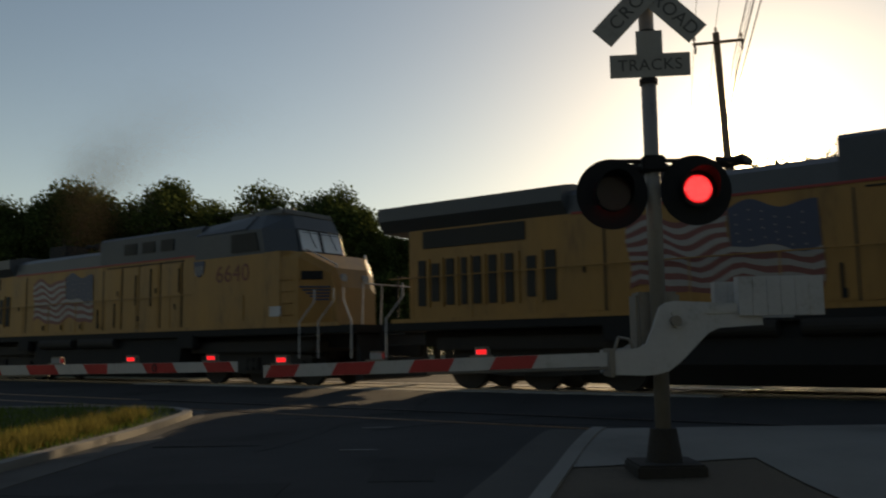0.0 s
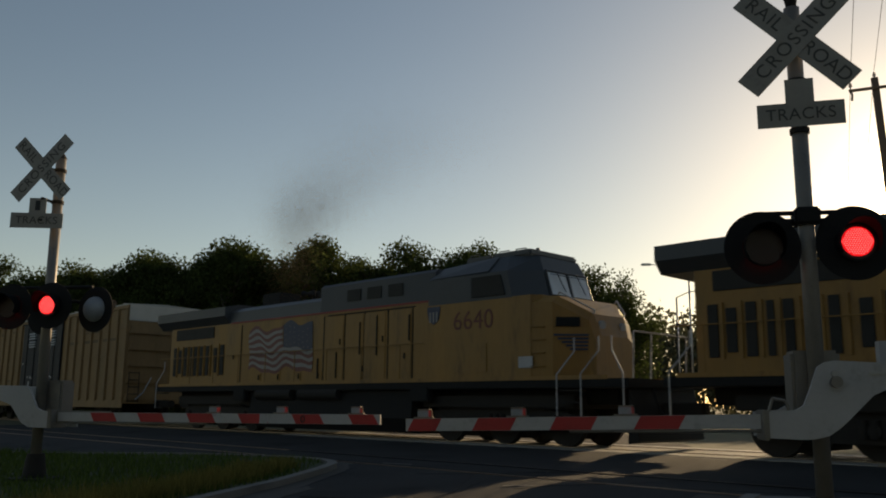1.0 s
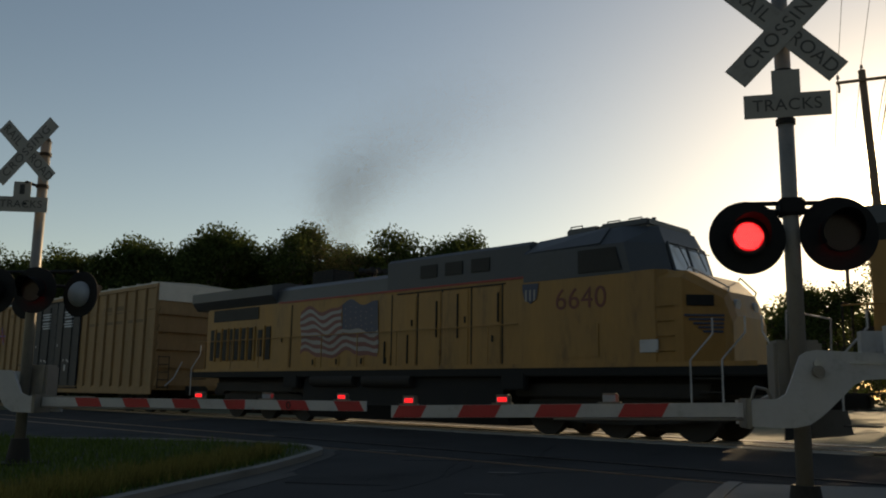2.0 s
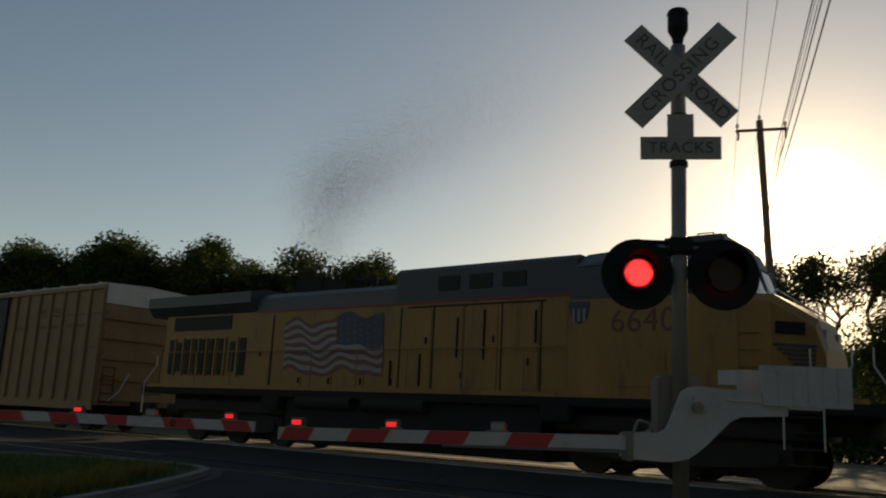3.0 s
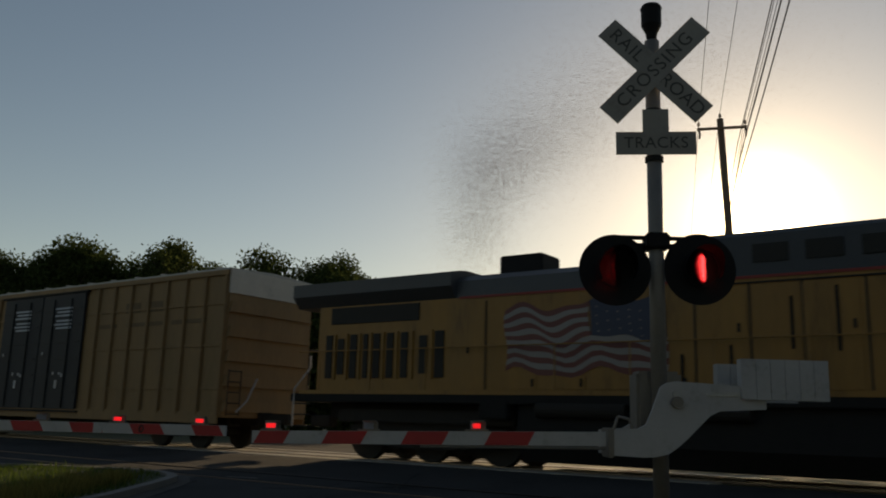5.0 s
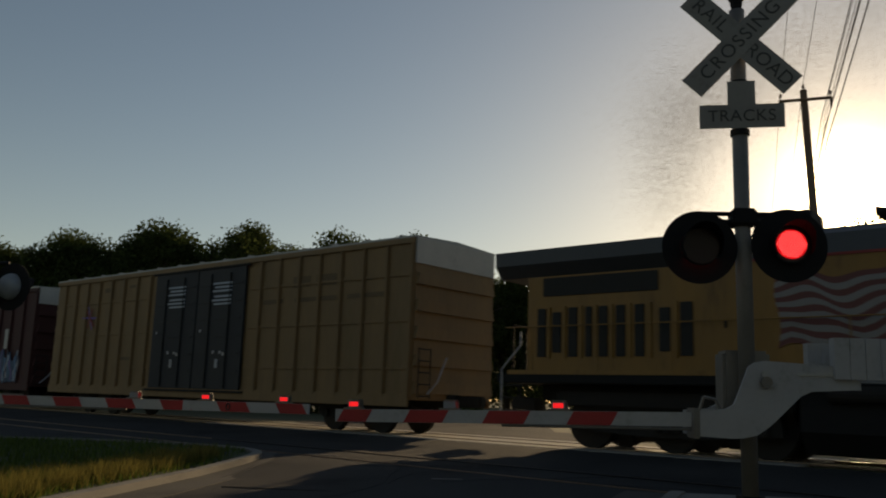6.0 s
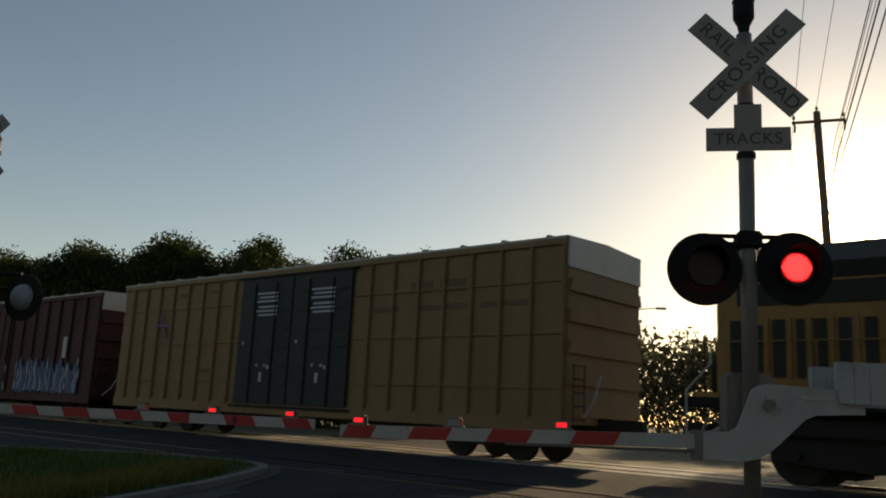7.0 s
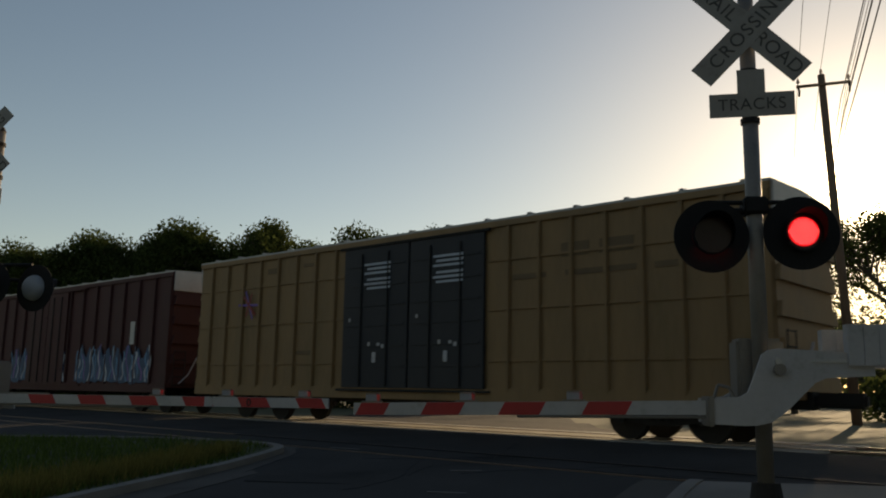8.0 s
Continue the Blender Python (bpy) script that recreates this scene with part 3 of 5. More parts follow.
            box(bm, (0.74 + i * 0.13, y, 1.62), (0.128, 0.12, 0.36), bevel=0.003)
            part("counterweight", bm, M["paint_white"], sig, "pale stacked counterweight plate")
    bm = bmesh.new()
    box(bm, (-0.49, -0.06, 1.03), (0.05, 0.36, 0.26), bevel=0.01)
    pipe(bm, [(-0.44, -0.08, 1.14), (-0.4, -0.08, 1.26), (-0.3, -0.08, 1.24), (-0.26, -0.08, 1.15)], 0.014)
    part("arm_clamp", bm, M["aluminium"], sig, "bolted clamp plate at the arm root")
    arm, lamps = gate_arm(sig, Matrix.Translation((-0.5, -0.1, 1.06)) @ Matrix.Rotation(radians(-15), 4, "Z") @ Matrix.Rotation(radians(-1.5), 4, "Y"), 3.5, (3.3, 2.27, 1.2), 0.72)
    return lens, lamps


def left_signal():
    sig = thing("crossing_signal", "sunlit railroad crossing signal mast on the far road side", "crossing signal", group="crossing signals", m=pose(SIG_LEFT[0], SIG_LEFT[1], height(*SIG_LEFT)))
    bm = bmesh.new()
    rod(bm, (0, 0, 0.1), (-0.03, 0, 4.9), 0.075, seg=24)
    part("mast", bm, M["aluminium"], sig, "round weathered aluminium mast", smooth=True)
    bm = bmesh.new()
    rod(bm, (-0.03, 0, 4.9), (-0.03, 0, 4.97), 0.085, 0.05, 20)
    part("mast_cap", bm, M["iron"], sig, "dark mast cap")
    for z in (4.7, 4.2, 3.87):
        bm = bmesh.new()
        rod(bm, (-0.025, 0, z - 0.025), (-0.025, 0, z + 0.025), 0.09, seg=20)
        box(bm, (-0.08, -0.16, z), (0.04, 0.3, 0.03))
        part("sign_bracket", bm, M["iron"], sig, "dark clamp and sign bracket")
    bm = bmesh.new()
    box(bm, (0, 0, 0.05), (0.6, 0.6, 0.12), bevel=0.02)
    rod(bm, (0, 0, 0.1), (0, 0, 0.45), 0.17, 0.12, 20)
    part("base", bm, M["iron"], sig, "dark iron mast base on its footing")
    crossbuck(sig, Matrix.Translation((-0.1, -0.34, 4.66)) @ Matrix.Rotation(radians(-2), 4, "Z"))
    tracks_sign(sig, Matrix.Translation((-0.14, -0.3, 3.86)) @ Matrix.Rotation(radians(14), 4, "Z"))
    bm = bmesh.new()
    pipe(bm, [(-0.75, -0.1, 2.87), (0.75, -0.1, 2.87)], 0.025)
    box(bm, (0, 0, 2.8), (0.22, 0.22, 0.18), bevel=0.02)
    pipe(bm, [(0, 0, 2.7), (0.35, 0.35, 2.7)], 0.025)
    part("crossarm", bm, M["black"], sig, "black crossarm carrying the lamps")
    lens = []
    for x, y in ((-0.5, -0.22), (0.2, -0.3)):
        head = signal_head(sig, Matrix.Translation((x, y, 2.58)))
        lens.append(flasher(head, "lens", Matrix.Translation((0, -0.04, 0))))
    signal_head(sig, Matrix.Translation((0.75, 0.05, 2.55)) @ Matrix.Rotation(radians(165), 4, "Z"), False)
    signal_head(sig, Matrix.Translation((-0.35, 0.4, 2.55)) @ Matrix.Rotation(radians(165), 4, "Z"), False)
    bm = bmesh.new()
    box(bm, (0.05, 0.26, 1.2), (0.42, 0.34, 0.62), bevel=0.03)
    part("gate_mechanism", bm, M["aluminium"], sig, "grey cast gate motor box")
    outline = [(0.3, 0.82), (0.3, 1.06), (0.18, 1.06), (0.08, 1.1), (0.02, 1.22), (-0.06, 1.38), (-0.14, 1.42), (-0.95, 1.42), (-0.95, 1.22), (-0.5, 1.2), (-0.34, 1.14), (-0.16, 0.9), (-0.04, 0.83)]
    for y0 in (-0.2, 0.48):
        bm = bmesh.new()
        prism(bm, outline, y0, y0 + 0.04)
        part("arm_bracket", bm, M["paint_white"], sig, "white curved cast bracket of the gate arm")
    for i in range(4):
        bm = bmesh.new()
        box(bm, (-1.0 - i * 0.13, -0.19, 1.4), (0.12, 0.12, 0.34), bevel=0.012)
        part("counterweight", bm, M["paint_white"], sig, "pale stacked counterweight plate")
    bm = bmesh.new()
    box(bm, (0.32, -0.05, 0.95), (0.06, 0.4, 0.26), bevel=0.01)
    box(bm, (0.75, -0.08, 0.99), (0.85, 0.05, 0.15), bevel=0.01)
    part("arm_clamp", bm, M["aluminium"], sig, "bolted grey clamp plates at the arm root")
    arm, lamps = gate_arm(sig, Matrix.Translation((0.34, -0.08, 0.98)) @ Matrix.Rotation(radians(170), 4, "Z") @ Matrix.Rotation(radians(0.3), 4, "Y"), 5.12, (4.78, 3.7, 2.66), 0.68, 180)
    bm = bmesh.new()
    box(bm, (-3.45, 0, 0), (0.12, 0.05, 0.126))
    part("white_sleeve", bm, M["paint_white"], arm, "white joint sleeve on the arm")
    bm = bmesh.new()
    for i in range(16):
        a, b = 2 * math.pi * i / 16, 2 * math.pi * (i + 1) / 16
        rod(bm, (-4.03 + 0.026 * math.cos(a), 0.024, 0.04 * math.sin(a)), (-4.03 + 0.026 * math.cos(b), 0.024, 0.04 * math.sin(b)), 0.009, seg=6)
    part("ring_mark", bm, M["sign_black"], arm, "small black ring mark on the arm")
    return lens, lamps


# ---------------------------------------------------------------- train
def truck(parent, x, axles, wheel_r, span):
    """A bogie; returns its wheelsets."""
    tr = new("truck")
    tr.parent, tr.matrix_basis = parent, Matrix.Translation((x, 0, 0))
    bm = bmesh.new()
    half = span * 0.5
    for y in (-1.02, 1.02):
        prism(bm, [(-half - 0.35, 0.42), (-half - 0.3, 0.78), (-half + 0.2, 0.8), (-half * 0.45, 0.95), (half * 0.45, 0.95), (half - 0.2, 0.8), (half + 0.3, 0.78), (half + 0.35, 0.42), (half - 0.25, 0.36), (half * 0.3, 0.3), (-half * 0.3, 0.3), (-half + 0.25, 0.36)], y - 0.07, y + 0.07)
    box(bm, (0, 0, 0.72), (0.5, 2.1, 0.3), bevel=0.03)
    part("truck_frame", bm, M["iron"], tr, "heavy dark cast truck frame")
    if axles == 3:
        for i in range(3):
            bm = bmesh.new()
            box(bm, (-half + span * i / 2 + (0.5 if i < 2 else -0.5), 0, 0.52), (0.85, 1.3, 0.75), bevel=0.08)
            part("traction_motor", bm, M["iron"], tr, "dark traction motor between the wheels")
        bm = bmesh.new()
        box(bm, (0, 0, 1.0), (span + 1.2, 2.5, 0.3), bevel=0.03)
        part("bolster", bm, M["iron"], tr, "dark frame bolster over the wheels")
    bm = bmesh.new()
    rod(bm, (0, 0, 0.4), (0, 0, 0.72), 0.08, seg=12)
    spring = finish(bm, "spring", M["iron"])
    bm = bmesh.new()
    rod(bm, (0, -0.06, 0), (0, 0.06, 0), 0.12, seg=14)
    bearing = finish(bm, "bearing", M["iron"])
    for y in (-1.12, 1.12):
        for i in range(3):
            again("spring", spring, tr, Matrix.Translation((-0.2 + 0.2 * i, y, 0)))
        for i in range(axles):
            again("bearing", bearing, tr, Matrix.Translation((-half + span * i / (axles - 1), y, wheel_r)))
    out = []
    for i in range(axles):
        a = -half + span * i / (axles - 1)
        bm = bmesh.new()
        rod(bm, (0, -1.0, 0), (0, 1.0, 0), 0.08, seg=12)
        for y in (-0.75, 0.75):
            rod(bm, (0, y - 0.06, 0), (0, y + 0.06, 0), wheel_r, seg=32)
            rod(bm, (0, y - math.copysign(0.06, y) * 1.0, 0), (0, y - math.copysign(0.09, y), 0), wheel_r + 0.025, seg=32)
            rod(bm, (0, y + math.copysign(0.05, y), 0), (0, y + math.copysign(0.085, y), 0), wheel_r * 0.35, seg=16)
            for k in range(3):
                b = 2.09 * k
                rod(bm, (0.6 * wheel_r * math.cos(b), y + math.copysign(0.055, y), 0.6 * wheel_r * math.sin(b)), (0.6 * wheel_r * math.cos(b), y + math.copysign(0.065, y), 0.6 * wheel_r * math.sin(b)), 0.06, seg=8)
        ws = part("wheelset", bm, M["iron"], tr, "rusty steel wheels on their axle", Matrix.Translation((a, 0, wheel_r)))
        out.append((ws, Vector((a, 0, wheel_r)), wheel_r))
    return out


def flag(parent, y, x0=6.15, x1=9.65, z0=1.93, z1=3.42):
    """A waving flag in flat painted strips: hoist at the front."""
    def wave(u, v):
        z = z0 + (z1 - z0) * v + 0.11 * math.sin(u * 11.5 + 0.5) * (1 - 0.3 * u) + 0.05 * math.sin(u * 23 + v * 5) - 0.28 * (1 - u) * v * 0.6
        x = x0 + (x1 - x0) * u + 0.05 * math.sin(v * 6)
        return x, z
    n = 18
    for k in range(13):
        v0, v1 = k / 13, (k + 1) / 13
        bm = bmesh.new()
        end = 0.56 if k >= 6 else 1.0
        row = []
        for i in range(n + 1):
            u = end * i / n
            a, b = wave(u, v0), wave(u, v1)
            row.append((bm.verts.new((a[0], y, a[1])), bm.verts.new((b[0], y, b[1]))))
        for p, q in zip(row, row[1:]):
            bm.faces.new((p[0], q[0], q[1], p[1]))
        part("flag_stripe", bm, M["flag_white"] if k % 2 else M["flag_red"], parent, "painted wavy flag stripe")
    bm = bmesh.new()
    row = []
    for i in range(n + 1):
        u = 0.56 + 0.44 * i / n
        a, b = wave(u, 6 / 13), wave(u, 1.0)
        row.append((bm.verts.new((a[0], y - 0.0005, a[1])), bm.verts.new((b[0], y - 0.0005, b[1]))))
    for p, q in zip(row, row[1:]):
        bm.faces.new((p[0], q[0], q[1], p[1]))
    part("flag_canton", bm, M["flag_blue"], parent, "dark blue painted flag corner")
    for i in range(6):
        for j in range(4):
            bm = bmesh.new()
            u, v = 0.61 + 0.065 * i, 0.54 + 0.11 * j
            x, z = wave(u, v)
            rod(bm, (x, y - 0.001, z), (x, y - 0.003, z), 0.018, seg=5)
            part("star", bm, M["flag_white"], parent)


def locomotive(label, number):
    """Origin at the rear eave on the rail head; +x is forwards, -y the side seen."""
    lo = thing("locomotive", label, "locomotive", group="locomotives")
    W = 1.53                            # half width over the walkway
    H = 1.30                            # half width of the hood
    bm = bmesh.new()
    box(bm, (10.5, 0, 1.4), (20.8, 2 * W, 0.2), bevel=0.02)
    box(bm, (10.5, 0, 1.15), (19.4, 1.6, 0.4), bevel=0.03)
    part("underframe", bm, M["black"], lo, "dark grey underframe and walkway")
    bm = bmesh.new()
    box(bm, (10.4, -W - 0.004, 1.53), (20.0, 0.02, 0.09))
    box(bm, (10.4, W + 0.004, 1.53), (20.0, 0.02, 0.09))
    part("sill_stripe", bm, M["yellow"], lo, "yellow reflective sill edge")
    # long hood
    bm = bmesh.new()
    loft(bm, [(-H, 1.5), (-H, 3.62), (H, 3.62), (H, 1.5)], 0.75, 14.9)
    part("long_hood", bm, M["yellow"], lo, "yellow long hood with engine doors")
    bm = bmesh.new()
    loft(bm, [(-H - 0.005, 3.6), (-H + 0.02, 3.98), (-H + 0.25, 4.12), (H - 0.25, 4.12), (H - 0.02, 3.98), (H + 0.005, 3.6)], 4.85, 10.0)
    part("hood_roof", bm, M["grey_roof"], lo, "grey rounded hood roof")
    bm = bmesh.new()
    loft(bm, [(-H - 0.01, 3.6), (-H - 0.01, 4.36), (-H + 0.1, 4.45), (H - 0.1, 4.45), (H + 0.01, 4.36), (H + 0.01, 3.6)], 10.0, 14.95)
    part("inverter_roof", bm, M["grey"], lo, "raised grey roof over the dynamic brake")
    # radiator wings
    bm = bmesh.new()
    a = [(-W, 3.86), (-W, 4.17), (-0.95, 4.28), (0.95, 4.28), (W, 4.17), (W, 3.86), (H, 3.6), (-H, 3.6)]
    loft(bm, a, 0.0, 4.85)
    part("radiator_wing", bm, M["grey_roof"], lo, "grey flared radiator overhanging the rear hood")
    bm = bmesh.new()
    for i in range(5):
        box(bm, (0.6 + i * 0.91, 0, 4.295), (0.8, 1.7, 0.05), bevel=0.01)
    part("radiator_fans", bm, M["grille"], lo, "dark radiator grilles in the roof")
    bm = bmesh.new()
    box(bm, (5.97, 0, 4.37), (1.1, 0.85, 0.56), bevel=0.03)
    part("exhaust_stack", bm, M["black"], lo, "sooty exhaust stack")
    bm = bmesh.new()
    rod(bm, (8.6, -0.5, 4.1), (8.6, -0.5, 4.5), 0.012)
    part("whip_antenna", bm, M["iron"], lo, "thin upright rod on the roof")
    for i in range(3):
        bm = bmesh.new()
        box(bm, (11.6 + i * 0.9, -H - 0.02, 4.02), (0.62, 0.03, 0.34), bevel=0.008)
        part("brake_louvre", bm, M["grille"], lo, "dark louvre high on the hood")
    bm = bmesh.new()
    box(bm, (9.9, -H - 0.016, 3.6), (9.9, 0.012, 0.05))
    part("red_line", bm, M["red_line"], lo, "thin red stripe under the roof")
    # rear intake and grilles
    bm = bmesh.new()
    box(bm, (2.5, -H - 0.012, 3.36), (2.7, 0.03, 0.4), bevel=0.01)
    part("intake", bm, M["grille"], lo, "dark screened intake under the radiator")
    for i, (x, w) in enumerate(((1.12, 0.22), (1.5, 0.22), (1.9, 0.22), (2.28, 0.15), (2.62, 0.21), (3.02, 0.21), (3.44, 0.21), (3.98, 0.23), (4.43, 0.26))):
        bm = bmesh.new()
        box(bm, (x, -H - 0.012, 2.38), (w, 0.03, 1.04 if i not in (1, 7) else 0.86), bevel=0.01)
        part("grille", bm, M["grille"], lo, "tall dark vent grille")
    bm = bmesh.new()
    for x in (1.31, 1.7, 2.1, 2.45, 2.82, 3.23, 3.67, 4.22):
        box(bm, (x, -H - 0.02, 2.38), (0.07, 0.05, 1.1), bevel=0.008)
    part("grille_post", bm, M["yellow"], lo, "yellow posts between the grilles")
    # engine doors
    for x, z0, z1, w in ((5.35, 1.6, 3.4, 0.55), (10.7, 1.6, 3.4, 0.9), (11.65, 1.6, 3.44, 0.8), (12.55, 1.6, 3.44, 0.9), (13.6, 1.6, 3.44, 0.9), (14.45, 1.6, 3.44, 0.6), (6.4, 1.6, 1.88, 1.0), (7.5, 1.6, 1.88, 1.0), (8.6, 1.6, 1.88, 1.0), (9.7, 1.6, 1.88, 0.9)):
        bm = bmesh.new()
        box(bm, (x, -H - 0.008, (z0 + z1) / 2), (w, 0.022, z1 - z0), bevel=0.008)
        part("engine_door", bm, M["yellow"], lo, "yellow hinged engine door")
    for x, z0, z1 in ((11.91, 2.3, 3.22), (12.65, 2.25, 3.36), (13.98, 2.6, 3.3), (10.85, 1.65, 2.4), (9.95, 1.65, 2.25)):
        bm = bmesh.new()
        box(bm, (x, -H - 0.03, (z0 + z1) / 2), (0.05, 0.03, z1 - z0), bevel=0.006)
        part("door_latch", bm, M["black"], lo, "dark upright latch bar of a door")
    bm = bmesh.new()
    box(bm, (0, -0.012, 0), (0.05, 0.03, 0.16), bevel=0.006)
    handle = finish(bm, "door_handle", M["iron"])
    for x, z in ((5.2, 2.45), (11.0, 2.7), (12.05, 1.9), (12.9, 2.7), (13.8, 2.2), (6.8, 1.74), (7.9, 1.74), (9.0, 1.74), (10.0, 1.74)):
        again("door_handle", handle, lo, Matrix.Translation((x, -H - 0.02, z)))
    for x in (5.65, 10.2, 11.2, 12.1, 13.1, 14.1):
        bm = bmesh.new()
        box(bm, (x, -H - 0.006, 2.55), (0.03, 0.02, 1.9))
        part("panel_seam", bm, M["grille"], lo, "dark seam between body panels")
    bm = bmesh.new()
    box(bm, (12.3, -H - 0.012, 3.5), (3.8, 0.03, 0.03))
    part("rain_gutter", bm, M["iron"], lo, "thin dark gutter above the doors")
    for x in (6.0, 14.6):
        bm = bmesh.new()
        box(bm, (x, -1.45, 1.2), (0.7, 0.2, 0.42), bevel=0.03)
        part("side_box", bm, M["black"], lo, "black equipment box under the walkway")
    flag(lo, -H - 0.021)
    bm = bmesh.new()
    prism(bm, [(14.88, 3.3), (14.88, 3.4), (15.34, 3.4), (15.34, 3.3), (15.28, 3.05), (15.11, 2.94), (14.94, 3.05)], -1.52, -1.495)
    part("shield", bm, M["flag_blue"], lo, "small blue painted shield")
    bm = bmesh.new()
    for i in range(3):
        box(bm, (14.99 + i * 0.12, -1.523, 3.13), (0.05, 0.006, 0.26))
    part("shield_bars", bm, M["flag_white"], lo, "pale bars of the shield")
    # cab: full width behind, its front corners cut off
    bm = bmesh.new()
    rings(bm, [[(14.85, -1.5), (18.3, -1.5), (18.5, -1.3), (18.5, 1.3), (18.3, 1.5), (14.85, 1.5)]] * 2, [[1.5] * 6, [3.46] * 6])
    part("cab_side", bm, M["yellow"], lo, "yellow lower cab")
    bm = bmesh.new()
    rings(bm, [[(14.9, -1.505), (17.75, -1.505), (18.38, -0.88), (18.38, 0.88), (17.75, 1.505), (14.9, 1.505)],
               [(14.9, -1.505), (17.6, -1.505), (18.2, -0.86), (18.2, 0.86), (17.6, 1.505), (14.9, 1.505)],
               [(14.9, -1.05), (17.3, -1.05), (18.02, -0.78), (18.02, 0.78), (17.3, 1.05), (14.9, 1.05)]],
          [[3.44] * 6, [4.1] * 6, [4.42, 4.54, 4.5, 4.5, 4.54, 4.42]])
    part("cab_roof", bm, M["grey"], lo, "grey cab roof with sloped sides and cut corners")
    bm = bmesh.new()
    q = [(15.05, -1.5, 4.1), (17.0, -1.5, 4.12), (17.0, -1.06, 4.54), (15.05, -1.06, 4.43)]
    f = [bm.verts.new((x, y - 0.012, z + 0.02)) for x, y, z in q] + [bm.verts.new((x, y, z)) for x, y, z in q]
    for a in ((0, 1, 2, 3), (7, 6, 5, 4), (0, 4, 5, 1), (1, 5, 6, 2), (2, 6, 7, 3), (3, 7, 4, 0)):
        bm.faces.new([f[k] for k in a])
    part("roof_hatch", bm, M["grey_roof"], lo, "grey sloping roof hatch behind the cab")
    bm = bmesh.new()
    prism(bm, [(16.45, 3.52), (16.45, 4.02), (17.4, 4.02), (17.55, 3.52)], -1.535, -1.505)
    part("side_window", bm, M["grille"], lo, "dark cab side window")
    bm = bmesh.new()
    for y in (-0.42, 0.42):
        a = [(18.395, y - 0.36, 3.53), (18.395, y + 0.36, 3.53), (18.225, y + 0.34, 4.08), (18.225, y - 0.34, 4.08)]
        q = [bm.verts.new((x + 0.02, yy, z)) for x, yy, z in a]
        r = [bm.verts.new((x - 0.02, yy, z)) for x, yy, z in a]
        bm.faces.new(q)
        bm.faces.new(r[::-1])
        for i in range(4):
            bm.faces.new((q[i], r[i], r[(i + 1) % 4], q[(i + 1) % 4]))
    part("windscreen", bm, M["pane"], lo, "reflecting windscreen panes, coloured pale for the mirrored sky")
    bm = bmesh.new()
    for y in (-0.82, 0, 0.82):
        pipe(bm, [(18.41, y, 3.5), (18.23, y * 0.98, 4.12)], 0.028)
    pipe(bm, [(18.23, -0.8, 4.12), (18.23, 0.8, 4.12)], 0.028)
    for y in (-0.5, 0.3):
        pipe(bm, [(18.3, y, 4.12), (18.38, y + 0.06, 3.9), (18.44, y + 0.2, 3.62)], 0.014)
    pipe(bm, [(18.36, -0.8, 4.02), (18.36, 0.8, 4.02)], 0.012)
    part("windscreen_frame", bm, M["grey"], lo, "grey windscreen frame and wiper")
    # nose
    bm = bmesh.new()
    vs = []
    for x, w, z in ((18.25, 1.49, 3.44), (18.85, 1.38, 3.42), (19.45, 0.82, 3.0), (19.6, 0.76, 2.5)):
        vs.append([bm.verts.new(p) for p in ((x, -w, 1.52), (x, -w, z - 0.16), (x, -w + 0.2, z), (x, w - 0.2, z), (x, w, z - 0.16), (x, w, 1.52))])
    for p, q in zip(vs, vs[1:]):
        for i in range(6):
            j = (i + 1) % 6
            bm.faces.new((p[i], p[j], q[j], q[i]))
    bm.faces.new(vs[0])
    bm.faces.new(vs[-1][::-1])
    part("nose", bm, M["yellow"], lo, "yellow sloping short nose")
    for y in (-0.42, 0.42):
        bm = bmesh.new()
        rod(bm, (19.2, y, 2.78), (19.56, y, 2.74), 0.11, seg=16)
        part("headlight", bm, M["dome"], lo, "round headlight in the nose")
    for k in range(4):
        bm = bmesh.new()
        pipe(bm, [(18.32, -1.46, 1.8 + 0.3 * k), (18.32, -1.53, 1.8 + 0.3 * k), (18.66, -1.47, 1.8 + 0.3 * k), (18.66, -1.4, 1.8 + 0.3 * k)], 0.012, 6)
        part("grab_iron", bm, M["yellow"], lo, "grab iron on the nose")
    bm = bmesh.new()
    for i in range(5):
        box(bm, (19.17 + 0.03 * i, -1.11 + 0.028 * i, 2.5 - i * 0.08), (0.8 - 0.1 * i, 0.02, 0.045), Matrix.Rotation(radians(43), 4, "Z"))
    part("wing_emblem", bm, M["flag_blue"], lo, "dark painted wing bars below the cab window")
    bm = bmesh.new()
    box(bm, (19.12, -1.16, 2.8), (0.55, 0.03, 0.22), Matrix.Rotation(radians(43), 4, "Z"), bevel=0.01)
    part("number_board", bm, M["black"], lo, "dark illegible board")
    letters(number, 0.66, M["number_red"], lo, Matrix.Translation((16.48, -1.504, 2.96)) @ Matrix.Rotation(math.pi / 2, 4, "X"), "road_number", 0.004, 1.05)
    bm = bmesh.new()
    box(bm, (18.15, -1.512, 1.9), (0.42, 0.02, 0.26), bevel=0.006)
    part("placard", bm, M["paint_white"], lo, "small pale worn placard")
    bm = bmesh.new()
    box(bm, (16.4, -1.512, 2.05), (1.1, 0.02, 0.7), bevel=0.008)
    part("side_panel", bm, M["yellow"], lo, "yellow access panel")
    # roof bits
    bm = bmesh.new()
    box(bm, (16.15, 0, 4.57), (0.85, 1.9, 0.2), bevel=0.04)
    box(bm, (17.25, 0, 4.6), (1.25, 1.9, 0.18), bevel=0.05)
